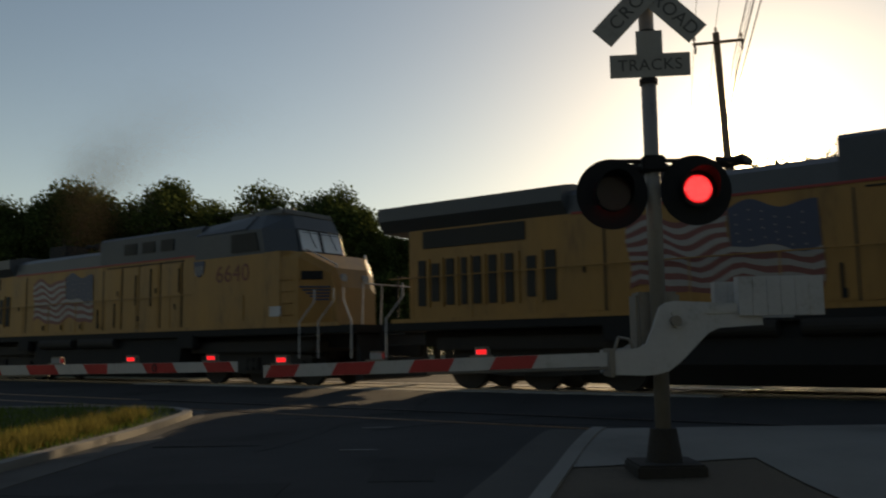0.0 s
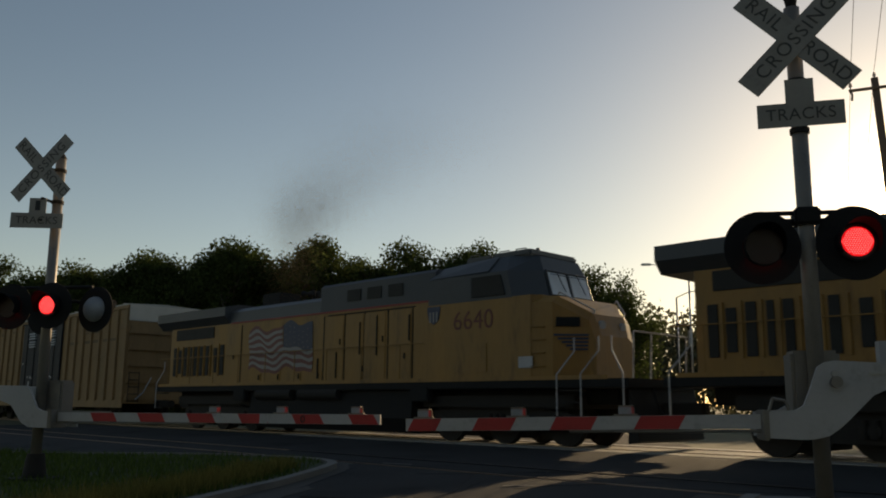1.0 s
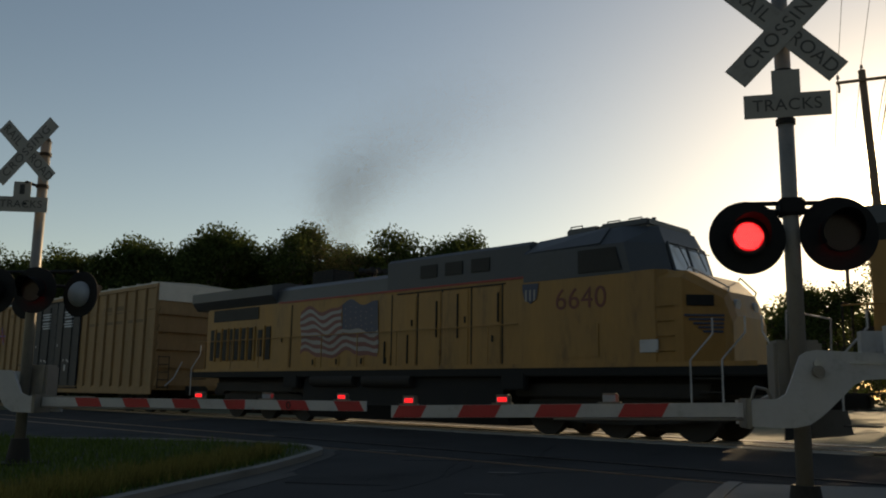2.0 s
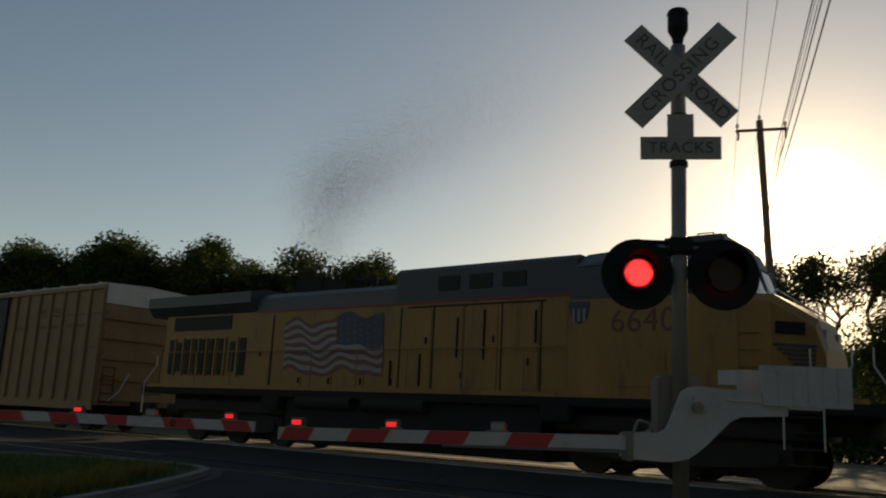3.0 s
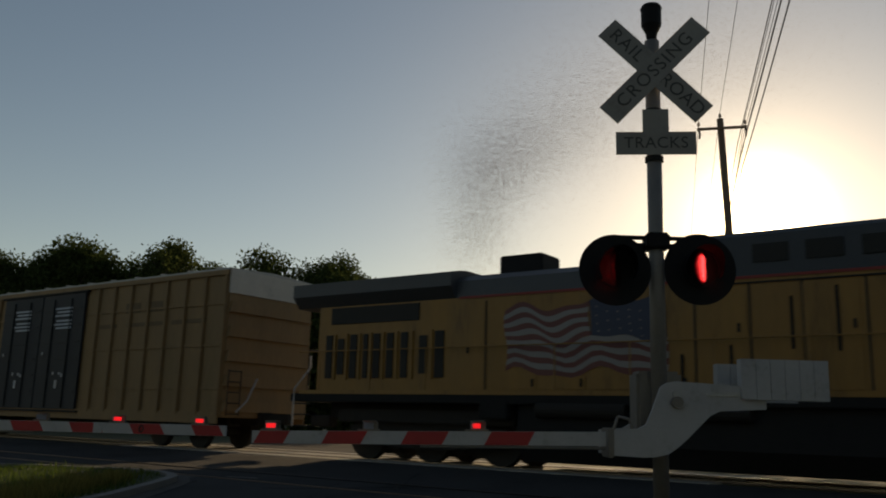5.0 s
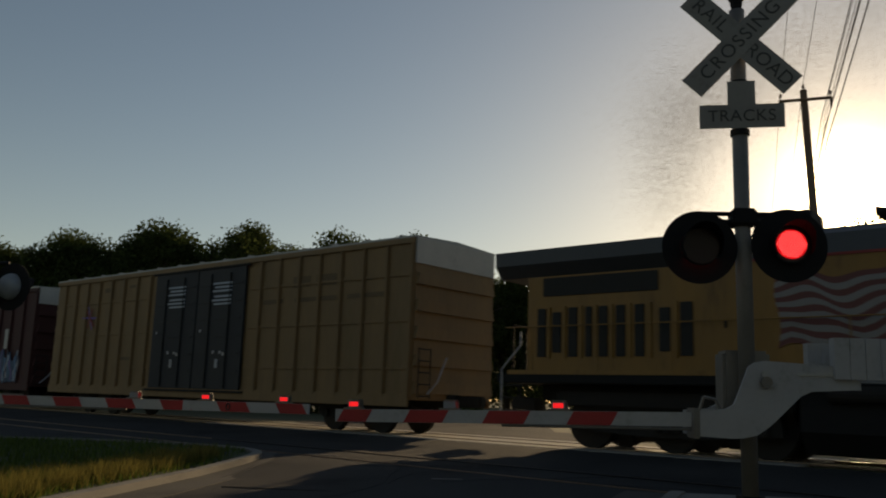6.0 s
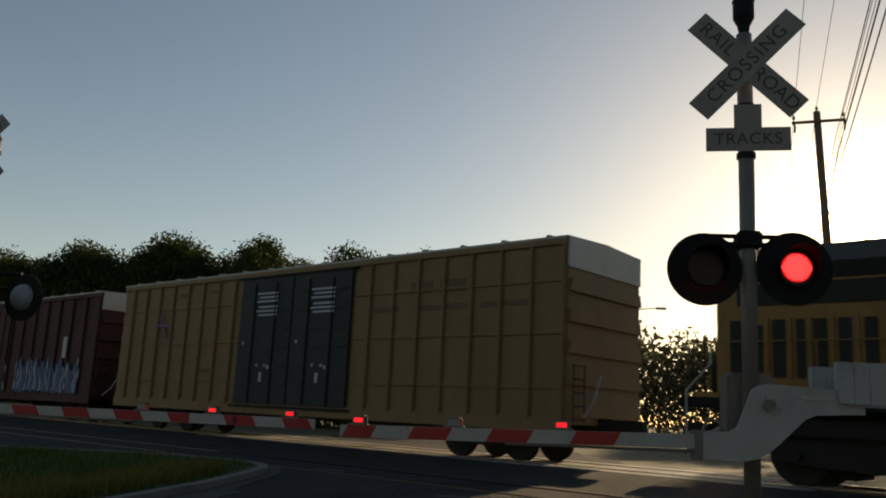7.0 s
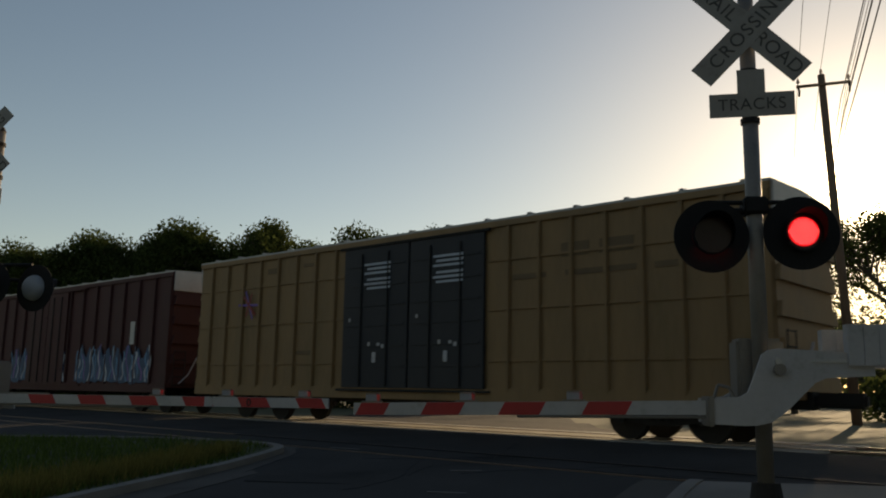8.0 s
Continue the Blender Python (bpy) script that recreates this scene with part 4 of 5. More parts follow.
    for x, y in ((16.9, -0.4), (17.5, 0.3), (17.75, -0.5)):
        rod(bm, (x, y, 4.62), (x, y, 4.76), 0.05, seg=10)
    for x in (15.95, 16.95, 17.5):
        pipe(bm, [(x - 0.16, -0.85, 4.64), (x - 0.16, -0.85, 4.73), (x + 0.16, -0.85, 4.73), (x + 0.16, -0.85, 4.64)], 0.014, 6)
    part("roof_gear", bm, M["grey_roof"], lo, "roof cooler and antennas")
    bm = bmesh.new()
    for y in (-0.25, 0, 0.25):
        rod(bm, (7.6, y, 4.5), (7.86, y, 4.5), 0.1, 0.03, 10)
        rod(bm, (7.86, y, 4.5), (8.16, y, 4.5), 0.03, 0.1, 10)
    rod(bm, (7.86, 0, 4.1), (7.86, 0, 4.52), 0.04)
    box(bm, (7.86, 0, 4.47), (0.1, 0.6, 0.05))
    part("horn", bm, M["black"], lo, "five-trumpet air horn on the hood")
    # rails and steps
    for x in (1.0, 2.6, 4.2, 5.8, 7.4, 9.0, 10.6, 12.2, 13.8):
        bm = bmesh.new()
        rod(bm, (x, -W + 0.04, 1.48), (x, -W + 0.04, 2.5), 0.014, seg=8)
        part("stanchion", bm, M["yellow"], lo)
    bm = bmesh.new()
    pipe(bm, [(0.3, -W + 0.04, 2.5), (14.7, -W + 0.04, 2.5)], 0.014)
    part("handrail", bm, M["yellow"], lo, "long walkway handrail")
    for x in (0.25, 19.07, 19.72, 20.8):
        bm = bmesh.new()
        pipe(bm, [(x, -W - 0.02, 0.7), (x, -W - 0.02, 1.6), (x + (0.45 if x < 20 else -0.3), -W + 0.04, 2.1), (x + (0.45 if x < 20 else -0.3), -W + 0.04, 2.4)], 0.018)
        part("step_rail", bm, M["paint_white"], lo, "pale grab rail beside the steps")
    for x in (19.4, 0.5):
        bm = bmesh.new()
        for z in (0.45, 0.72, 0.99, 1.25):
            box(bm, (x, -W + 0.12, z), (0.56, 0.24, 0.03))
        part("steps", bm, M["iron"], lo, "steel corner steps")
    bm = bmesh.new()
    pipe(bm, [(20.75, -1.1, 1.45), (20.8, -1.1, 2.5), (20.8, 1.1, 2.5), (20.75, 1.1, 1.45)], 0.018)
    pipe(bm, [(20.8, -0.4, 2.5), (20.75, -0.4, 1.45)], 0.018)
    for y in (-1, 1):
        pipe(bm, [(18.85, y * 1.15, 3.44), (18.9, y * 1.15, 3.5), (19.48, y * 0.62, 3.08), (19.45, y * 0.62, 3.0)], 0.018)
    part("nose_rail", bm, M["paint_white"], lo, "pale end rail and nose grab iron")
    bm = bmesh.new()
    for y in (-0.95, -0.45, 0.45, 0.95):
        pipe(bm, [(0.12, y, 1.5), (0.12, y, 2.6)], 0.02)
    pipe(bm, [(0.12, -0.95, 2.6), (0.12, -0.45, 2.6)], 0.02)
    pipe(bm, [(0.12, 0.45, 2.6), (0.12, 0.95, 2.6)], 0.02)
    box(bm, (0.4, 0, 1.9), (0.3, 0.9, 0.6), bevel=0.03)
    part("rear_rail", bm, M["iron"], lo, "rear end rails")
    # belly
    bm = bmesh.new()
    loft(bm, [(-1.35, 1.32), (-1.42, 0.55), (-1.1, 0.16), (1.1, 0.16), (1.42, 0.55), (1.35, 1.32)], 6.5, 14.2)
    part("fuel_tank", bm, M["black"], lo, "big dark fuel tank")
    for x in (7.0, 9.3):
        bm = bmesh.new()
        rod(bm, (x, -1.42, 1.2), (x + 1.9, -1.42, 1.2), 0.17, seg=16)
        part("air_reservoir", bm, M["iron"], lo, "grey air tanks under the walkway")
    bm = bmesh.new()
    prism(bm, [(20.75, 0.15), (21.02, 0.2), (20.92, 0.75), (20.8, 1.3)], -1.35, 1.35)
    part("pilot", bm, M["black"], lo, "black pilot plough")
    for x in (21.1, -0.15):
        bm = bmesh.new()
        box(bm, (x, 0, 0.85), (0.75, 0.3, 0.3), bevel=0.05)
        part("coupler", bm, M["iron"], lo, "rusty knuckle coupler")
    bm = bmesh.new()
    pipe(bm, [(20.9, -0.6, 1.3), (21.1, -0.6, 0.8), (21.25, -0.55, 0.7)], 0.03)
    part("air_hose", bm, M["black"], lo, "black hanging air hose")
    sets = truck(lo, 3.9, 3, 0.53, 3.7) + truck(lo, 16.9, 3, 0.53, 3.7)
    return lo, sets


def boxcar(kind):
    """Origin at the front end on the rail head; the body runs along -x."""
    yel = kind == "yellow"
    L, W, Z0, Z1 = (18.4, 1.6, 0.7, 4.77) if yel else (17.4, 1.52, 0.7, 4.72)
    paint = M["box_yellow"] if yel else M["box_red"]
    car = thing("boxcar", "weathered yellow high-cube boxcar with faded blue double doors" if yel else "dark oxide-red boxcar with blue and white graffiti", "boxcar", group="freight cars")
    bm = bmesh.new()
    box(bm, (-L / 2, 0, (Z0 + Z1) / 2 + 0.1), (L, 2 * W - 0.08, Z1 - Z0 - 0.1), bevel=0.02)
    part("body", bm, paint, car, "riveted steel car body")
    for y in (-W, W):
        bm = bmesh.new()
        box(bm, (-L / 2, y, Z0 + 0.14), (L - 0.1, 0.05, 0.3), bevel=0.01)
        part("side_sill", bm, paint, car, "pressed steel side sill")
        bm = bmesh.new()
        box(bm, (-L / 2, y, Z1 - 0.05), (L, 0.06, 0.14), bevel=0.01)
        part("top_chord", bm, paint, car, "rusty top chord of the side")
    bm = bmesh.new()
    loft(bm, [(-W - 0.02, Z1 + 0.02), (-W - 0.02, Z1 + 0.07), (0, Z1 + 0.14), (W + 0.02, Z1 + 0.07), (W + 0.02, Z1 + 0.02)], -L - 0.02, 0.02)
    part("roof", bm, M["box_roof"], car, "low pitched galvanised roof")
    k = 0
    x = -0.5
    while x > -L + 0.3:
        bm = bmesh.new()
        for y in (-1, 1):
            a, b = Vector((x, y * (W + 0.03), Z1 + 0.09)), Vector((x, 0, Z1 + 0.165))
            d = b - a
            box(bm, (a + b) / 2, (0.1, d.length, 0.05), Matrix.Rotation(math.atan2(d.z, d.y) if d.y > 0 else -math.atan2(d.z, -d.y), 4, "X"), bevel=0.01)
        part("roof_rib", bm, M["box_roof"], car)
        x -= 1.22
    dx0, dx1 = (-11.43, -6.58) if yel else (-11.0, -7.6)
    bm = bmesh.new()
    box(bm, (0, 0, (Z0 + Z1) / 2 + 0.05), (0.1, 0.13, Z1 - Z0 - 0.3), bevel=0.02)
    rib = finish(bm, "side_rib", paint)
    x = -0.08
    while x > -L:
        if not dx0 - 0.1 < x < dx1 + 0.1:
            for y in (-1, 1):
                again("side_rib", rib, car, Matrix.Translation((x, y * (W - 0.02), 0)))
        x -= 0.84 if yel else 1.05
    if yel:
        for y in (-1, 1):
            for a, b in ((0, dx1), (dx0, -L)):
                for z in (1.6, 2.75, 3.88):
                    bm = bmesh.new()
                    box(bm, ((a + b) / 2, y * (W - 0.03), z), (abs(a - b) - 0.1, 0.06, 0.06), bevel=0.01)
                    part("side_seam", bm, paint, car, "horizontal sheet seam")
    # doors
    mid = (dx0 + dx1) / 2
    dm = M["door_blue"] if yel else paint
    for a, b in ((dx0, mid), (mid, dx1)):
        bm = bmesh.new()
        box(bm, ((a + b) / 2, -W - 0.03, (Z0 + Z1) / 2 + 0.05), (b - a - 0.05, 0.07, Z1 - Z0 - 0.42), bevel=0.012)
        dr = part("door", bm, dm, car, "faded blue plug door" if yel else "oxide red door")
        bm = bmesh.new()
        for i in range(6):
            box(bm, ((a + b) / 2, -W - 0.07, 1.5 + i * 0.52), (b - a - 0.3, 0.03, 0.07), bevel=0.01)
        part("door_rib", bm, dm, dr)
        bm = bmesh.new()
        for q in (0.3, 0.7):
            rod(bm, (a + (b - a) * q, -W - 0.09, Z0 + 0.3), (a + (b - a) * q, -W - 0.09, Z1 - 0.35), 0.022, seg=8)
        part("lock_rod", bm, M["iron"], dr, "upright locking rods")
        if yel:
            for i in range(6):
                bm = bmesh.new()
                box(bm, ((a + b) / 2 + 0.1 + 0.05 * (i % 2), -W - 0.092, 4.12 - i * 0.115 - (0.05 if i > 2 else 0)), (0.95 - 0.1 * (i % 2), 0.006, 0.06))
                part("writing_bar", bm, M["graf_white"], dr, "pale bar of faded writing")
            for ox, z, w, h in ((0.05, 1.72, 0.13, 0.26), (0.35, 2.0, 0.1, 0.1), (0.2, 2.05, 0.1, 0.08), (-0.15, 2.06, 0.08, 0.1), (-0.9, 2.7, 0.07, 0.1)):
                bm = bmesh.new()
                box(bm, ((a + b) / 2 + ox, -W - 0.085, z), (w, 0.02, h), bevel=0.006)
                part("door_placard", bm, M["paint_white"], dr, "small white placard")
    for z in (Z0 + 0.2, Z1 - 0.16):
        bm = bmesh.new()
        box(bm, (mid, -W - 0.06, z), (dx1 - dx0 + (0.3 if yel else 3.0), 0.09, 0.06), bevel=0.01)
        part("door_track", bm, paint if not yel else M["iron"], car, "door rail")
    # ends with pressed ribs
    for x, sg in ((0.0, 1), (-L, -1)):
        for i in range(5):
            bm = bmesh.new()
            z = Z0 + 0.45 + i * 0.66
            loft(bm, [(-W + 0.06, z - 0.14), (-W + 0.12, z + 0.14), (W - 0.12, z + 0.14), (W - 0.06, z - 0.14)], x, x + sg * 0.085)
            part("end_rib", bm, paint, car, "pressed rib on the car end")
        # skylight on the end's top, put in as a pale band
        bm = bmesh.new()
        box(bm, (x + sg * 0.02, 0, Z1 - 0.28), (0.05, 2 * W - 0.06, 0.66), bevel=0.01)
        part("skylit_end_band", bm, M["box_white"], car, "pale band across the top of the end, whitened for skylight")
        bm = bmesh.new()
        for y in (-W + 0.12, -W + 0.55):
            rod(bm, (x + sg * 0.14, y, 0.9), (x + sg * 0.14, y, 2.1), 0.014, seg=8)
        for j in range(5):
            rod(bm, (x + sg * 0.14, -W + 0.12, 0.95 + j * 0.28), (x + sg * 0.14, -W + 0.55, 0.95 + j * 0.28), 0.014, seg=8)
        part("ladder", bm, M["iron"], car, "corner ladder rungs")
        bm = bmesh.new()
        pipe(bm, [(x + sg * 0.2, -1.2, 1.0), (x + sg * 0.26, -0.9, 1.3), (x + sg * 0.28, -0.6, 1.9)], 0.025)
        part("uncoupling_lever", bm, M["galv"], car, "bent steel uncoupling lever")
        if sg < 0:
            bm = bmesh.new()
            rod(bm, (x + sg * 0.15, 0.5, 2.2), (x + sg * 0.22, 0.5, 2.2), 0.28, seg=20)
            part("brake_gear", bm, M["iron"], car, "hand brake wheel")
        bm = bmesh.new()
        box(bm, (x + sg * 0.55, 0, 0.85), (0.9, 0.28, 0.28), bevel=0.05)
        box(bm, (x - sg * 0.5, 0, 0.85), (1.2, 0.5, 0.35), bevel=0.03)
        part("coupler", bm, M["iron"], car, "rusty coupler and draft gear")
    bm = bmesh.new()
    box(bm, (-L / 2, 0, 0.75), (L - 2.4, 0.5, 0.3), bevel=0.03)
    for x in (-5.2, -12.0):
        box(bm, (x, 0, 0.72), (0.25, 2.7, 0.25), bevel=0.02)
    part("centre_sill", bm, M["iron"], car, "dark centre sill and crossbearers")
    rnd = random.Random(3 if yel else 4)
    if yel:
        for k, (x0, w, z, h) in enumerate(((-1.6, 1.5, 3.45, 0.12), (-3.6, 1.7, 3.45, 0.12), (-5.4, 0.9, 3.45, 0.12), (-3.2, 0.8, 3.95, 0.3), (-4.2, 0.7, 3.95, 0.3), (-13.2, 0.9, 1.9, 0.1), (-14.6, 0.6, 4.3, 0.16), (-13.0, 0.5, 4.35, 0.1))):
            bm = bmesh.new()
            box(bm, (x0, -W + 0.028, z), (w, 0.008, h))
            part("writing_bar", bm, M["stencil"], car, "dark bar of worn stencilled writing")
        for cx, cz, sx, mt in ((-15.7, 3.35, 0.7, "graf_violet"),):
            for i in range(5):
                bm = bmesh.new()
                a = rnd.uniform(0, 3.1)
                box(bm, (cx, -W - 0.018 - 0.004 * i, cz), (rnd.uniform(0.7, 1.1), 0.003, 0.07), Matrix.Rotation(a, 4, "Y"))
                part("spray_mark", bm, M[mt] if i % 2 else M["red_line"], car, "faded spray paint scrawl")
    else:
        for g0, g1 in ((-1.1, -6.6), (-7.6, -9.4), (-10.2, -12.4)):
            bm = bmesh.new()
            n = 26
            top = [(g0 + (g1 - g0) * k / n, 2.1 + 0.28 * math.sin(k * 1.9) + rnd.uniform(-0.15, 0.1)) for k in range(n + 1)]
            low = [(g0 + (g1 - g0) * k / n, 0.98 + rnd.uniform(-0.03, 0.12)) for k in range(n, -1, -1)]
            prism(bm, top + low, -W - 0.036, -W - 0.022)
            part("graffiti_fill", bm, M["graf_dark"], car, "dark blue sprayed graffiti fill")
            x, i = g0, 0
            while x > g1:
                h = rnd.uniform(0.7, 1.25)
                z = 1.02 + rnd.uniform(0, 0.15)
                lean, w = rnd.uniform(-0.3, 0.3), rnd.uniform(0.03, 0.06)
                ph = rnd.uniform(0, 6)
                pts = [(x + lean * k / 8 + 0.07 * math.sin(k * 0.9 + ph), -W - 0.04, z + h * k / 8) for k in range(9)]
                bm = bmesh.new()
                for p, q in zip(pts, pts[1:]):
                    v = [bm.verts.new(c) for c in ((p[0] - w, p[1], p[2]), (q[0] - w, q[1], q[2]), (q[0] + w, q[1], q[2]), (p[0] + w, p[1], p[2]))]
                    bm.faces.new(v)
                bmesh.ops.remove_doubles(bm, verts=bm.verts, dist=0.001)
                part("graffiti_stroke", bm, M[("graf_white", "graf_blue", "graf_white", "graf_violet", "graf_blue")[i % 5]], car, "sprayed graffiti stroke")
                x -= rnd.uniform(0.12, 0.3)
                i += 1
        bm = bmesh.new()
        box(bm, (-2.45, -W - 0.03, 2.75), (0.3, 0.012, 0.8), bevel=0.004)
        part("placard", bm, M["box_white"], car, "white stencil panel")
    half = 6.65
    sets = truck(car, -L / 2 + half, 2, 0.45, 1.75) + truck(car, -L / 2 - half, 2, 0.45, 1.75)
    return car, sets


# ---------------------------------------------------------------- trees and distance
def tree(name, h, spread, leaf, seed, leaves=5200, airy=0.0, low=0.12):
    rnd = random.Random(seed)
    tr = thing(name, "leafy dark green tree with an uneven crown", "tree", group="trees behind the tracks")
    bm = bmesh.new()
    tips = []

    def grow(p, d, r, length, depth):
        q = p + d * length
        rod(bm, p, q, r, r * 0.68, 7, False)
        if depth == 0 or r < 0.03:
            tips.append(q)
            return
        if depth < 3:
            tips.append(q)
        for i in range(rnd.choice((2, 3, 3))):
            a = Vector((rnd.gauss(0, 1), rnd.gauss(0, 1), rnd.uniform(-0.15, 0.9))).normalized()
            grow(q, (d * 0.55 + a * 0.75).normalized(), r * 0.62, length * rnd.uniform(0.62, 0.85), depth - 1)

    grow(Vector((0, 0, -0.2)), Vector((rnd.uniform(-0.08, 0.08), rnd.uniform(-0.08, 0.08), 1)).normalized(), h * 0.028, h * 0.25, 5)
    zs = max(t.z for t in tips)
    wide = max(math.hypot(t.x, t.y) for t in tips)
    fz, fx = (h - 0.4) / zs, spread / wide
    for v in bm.verts:
        k = smooth01(0, h * 0.2, v.co.z)
        v.co.x *= 1 + (fx - 1) * k
        v.co.y *= 1 + (fx - 1) * k
        v.co.z *= fz
    part("trunk", bm, M["bark"], tr, "dark forked trunk and limbs")
    tips = [Vector((t.x * fx, t.y * fx, t.z * fz)) for t in tips]
    verts, faces = [], []
    blobs = tips + [Vector((rnd.gauss(0, spread * 0.4), rnd.gauss(0, spread * 0.4), rnd.uniform(low, 0.8) * h)) for _ in range(int(len(tips) * (0.5 - 0.4 * airy)))]
    for i in range(leaves):
        c = rnd.choice(blobs)
        g = 0.06 * h * (1 - 0.3 * airy)
        o = Vector((rnd.gauss(0, 1), rnd.gauss(0, 1), rnd.gauss(0, 0.8)))
        if o.length > 1.6:
            o *= 1.6 * rnd.random() / o.length
        p = c + o * g
        if p.z < low * h:
            continue
        s = rnd.uniform(0.07, 0.16)
        a = Vector((rnd.gauss(0, 1), rnd.gauss(0, 1), rnd.gauss(0, 1))).normalized()
        b = a.cross(Vector((rnd.gauss(0, 1), rnd.gauss(0, 1), rnd.gauss(0, 1)))).normalized()
        k = len(verts)
        verts += [p - a * s, p + b * s * 0.55, p + a * s, p - b * s * 0.55]
        faces.append((k, k + 1, k + 2, k + 3))
    me = bpy.data.meshes.new("crown")
    me.from_pydata(verts, [], faces)
    me.materials.append(M[leaf])
    ob = new("crown", me)
    ob.parent = tr
    tagged(ob, "dense crown of small leaves")
    return tr


def trees():
    kinds = [tree("oak_tree", 11.7, 5.25, "leaf_a", 1, 26000), tree("oak_tree", 11.2, 5.25, "leaf_a", 2, 26000),
             tree("elm_tree", 12.05, 3.65, "leaf_b", 3, 14000, 0.7), tree("elm_tree", 11.3, 5.1, "leaf_b", 4, 20000, 0.4),
             tree("oak_tree", 9.15, 4.65, "leaf_a", 5, 19000), tree("pecan_tree", 13.2, 5.6, "leaf_b", 6, 20000, 0.4)]
    rows = ((-44, 56, 0, 40), (-38.5, 54, 4, 100), (-33, 56, 3, 10), (-29, 54, 1, 75), (-25.2, 54, 0, 0), (-21.8, 55, 0, 150), (-21.5, 58, 1, 210), (-18.2, 54, 2, 30), (-14.4, 56, 4, 80),
            (-11.4, 54.5, 3, 300), (-8.2, 56, 1, 250), (-4.6, 60, 4, 10), (-0.6, 64, 4, 140), (23.2, 55, 5, 60), (28.5, 53, 5, 190), (32, 55, 0, 200), (38, 50, 3, 90), (-27, 60, 4, 200), (-49, 50, 1, 33), (-16, 60, 1, 120), (23.5, 47, 4, 10), (17.6, 62, 4, 70),
            (-30.5, 59, 1, 130), (-35.5, 60, 4, 15), (-24, 60, 1, 300), (-13, 61, 4, 250), (-9.8, 60, 4, 160), (-6.2, 57.5, 4, 20), (-41, 60, 1, 77),
            (-37, 57.5, 1, 190), (-33.2, 59, 0, 250), (-27.2, 58, 0, 12), (-19.6, 58, 1, 290), (-23.4, 57.5, 0, 99), (-15.2, 56, 3, 140), (-9.4, 56.5, 0, 310), (-6.6, 57, 1, 170), (0.2, 63, 1, 15), (2.0, 66, 4, 205))
    # unseen trees at the camera's back, added to cut skylight on train and ground
    behind = [(-46 + 7.2 * i, -8.5 - 2.2 * (i % 3), (0, 1, 5)[i % 3], 47 * i) for i in range(14)]
    used = set()
    for x, y, k, turn in rows + tuple(behind):
        m = pose(x, y, height(x, y) - 0.05, 0, 0, turn)
        if k not in used:
            kinds[k].matrix_basis = m
            used.add(k)
        else:
            copy_thing(kinds[k], m)
    # low scrub along the far side of the railway
    rnd = random.Random(12)
    for nm, mat, x0, x1, y0, y1, z, n, sz in (("scrub", "leaf_a", -60, -2, 50, 55, 7.6, 85000, 0.18), ("far_woods", "leaf_hazed", -60, 130, 120, 150, 17.5, 90000, 0.42), ("hedge", "leaf_b", 16, 44, 42, 46, 2.8, 14000, 0.18)):
        verts, faces = [], []
        for i in range(n):
            x, y = rnd.uniform(x0, x1), rnd.uniform(y0, y1)
            top = z * (0.72 + 0.28 * noise.noise(Vector((x * 0.16, y * 0.1, 3.3))) + 0.18 * noise.noise(Vector((x * 0.6, y * 0.6, 1))))
            p = Vector((x, y, top * rnd.random() ** 0.7))
            s = sz * rnd.uniform(0.6, 1.3)
            a = Vector((rnd.gauss(0, 1), rnd.gauss(0, 1), rnd.gauss(0, 1))).normalized()
            b = a.cross(Vector((rnd.gauss(0, 1), rnd.gauss(0, 1), rnd.gauss(0, 1)))).normalized()
            k = len(verts)
            verts += [p - a * s, p + b * s * 0.6, p + a * s, p - b * s * 0.6]
            faces.append((k, k + 1, k + 2, k + 3))
        me = bpy.data.meshes.new(nm)
        me.from_pydata(verts, [], faces)
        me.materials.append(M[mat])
        tagged(new(nm, me), {"scrub": "tangled dark green scrub below the trees", "far_woods": "distant line of woods, leaves coloured paler for haze", "hedge": "unkempt green hedge in the sun"}[nm], "vegetation", kind="stuff")


def grass():
    rnd = random.Random(8)
    verts, faces = [], []
    for i in range(42000):
        y = rnd.uniform(5, 18)
        x = rnd.uniform(-15, -4.4)
        if not in_island(x + 0.2, y) or not in_island(x, y + 0.25):
            continue
        h = rnd.uniform(0.05, 0.12) * (1.5 if noise.noise(Vector((x, y, 0))) > 0.25 else 1)
        z = height(x, y) + 0.085
        a = rnd.uniform(0, 6.28)
        w = Vector((math.cos(a), math.sin(a), 0)) * 0.008
        tip = Vector((x + rnd.gauss(0, 0.03), y + rnd.gauss(0, 0.03), z + h))
        k = len(verts)
        verts += [Vector((x, y, z)) - w, Vector((x, y, z)) + w, tip]
        faces.append((k, k + 1, k + 2))
    me = bpy.data.meshes.new("grass")
    me.from_pydata(verts, [], faces)
    me.materials.append(M["blade"])
    tagged(new("grass", me), "short green lawn grass partly in low sun", "grass", kind="stuff")


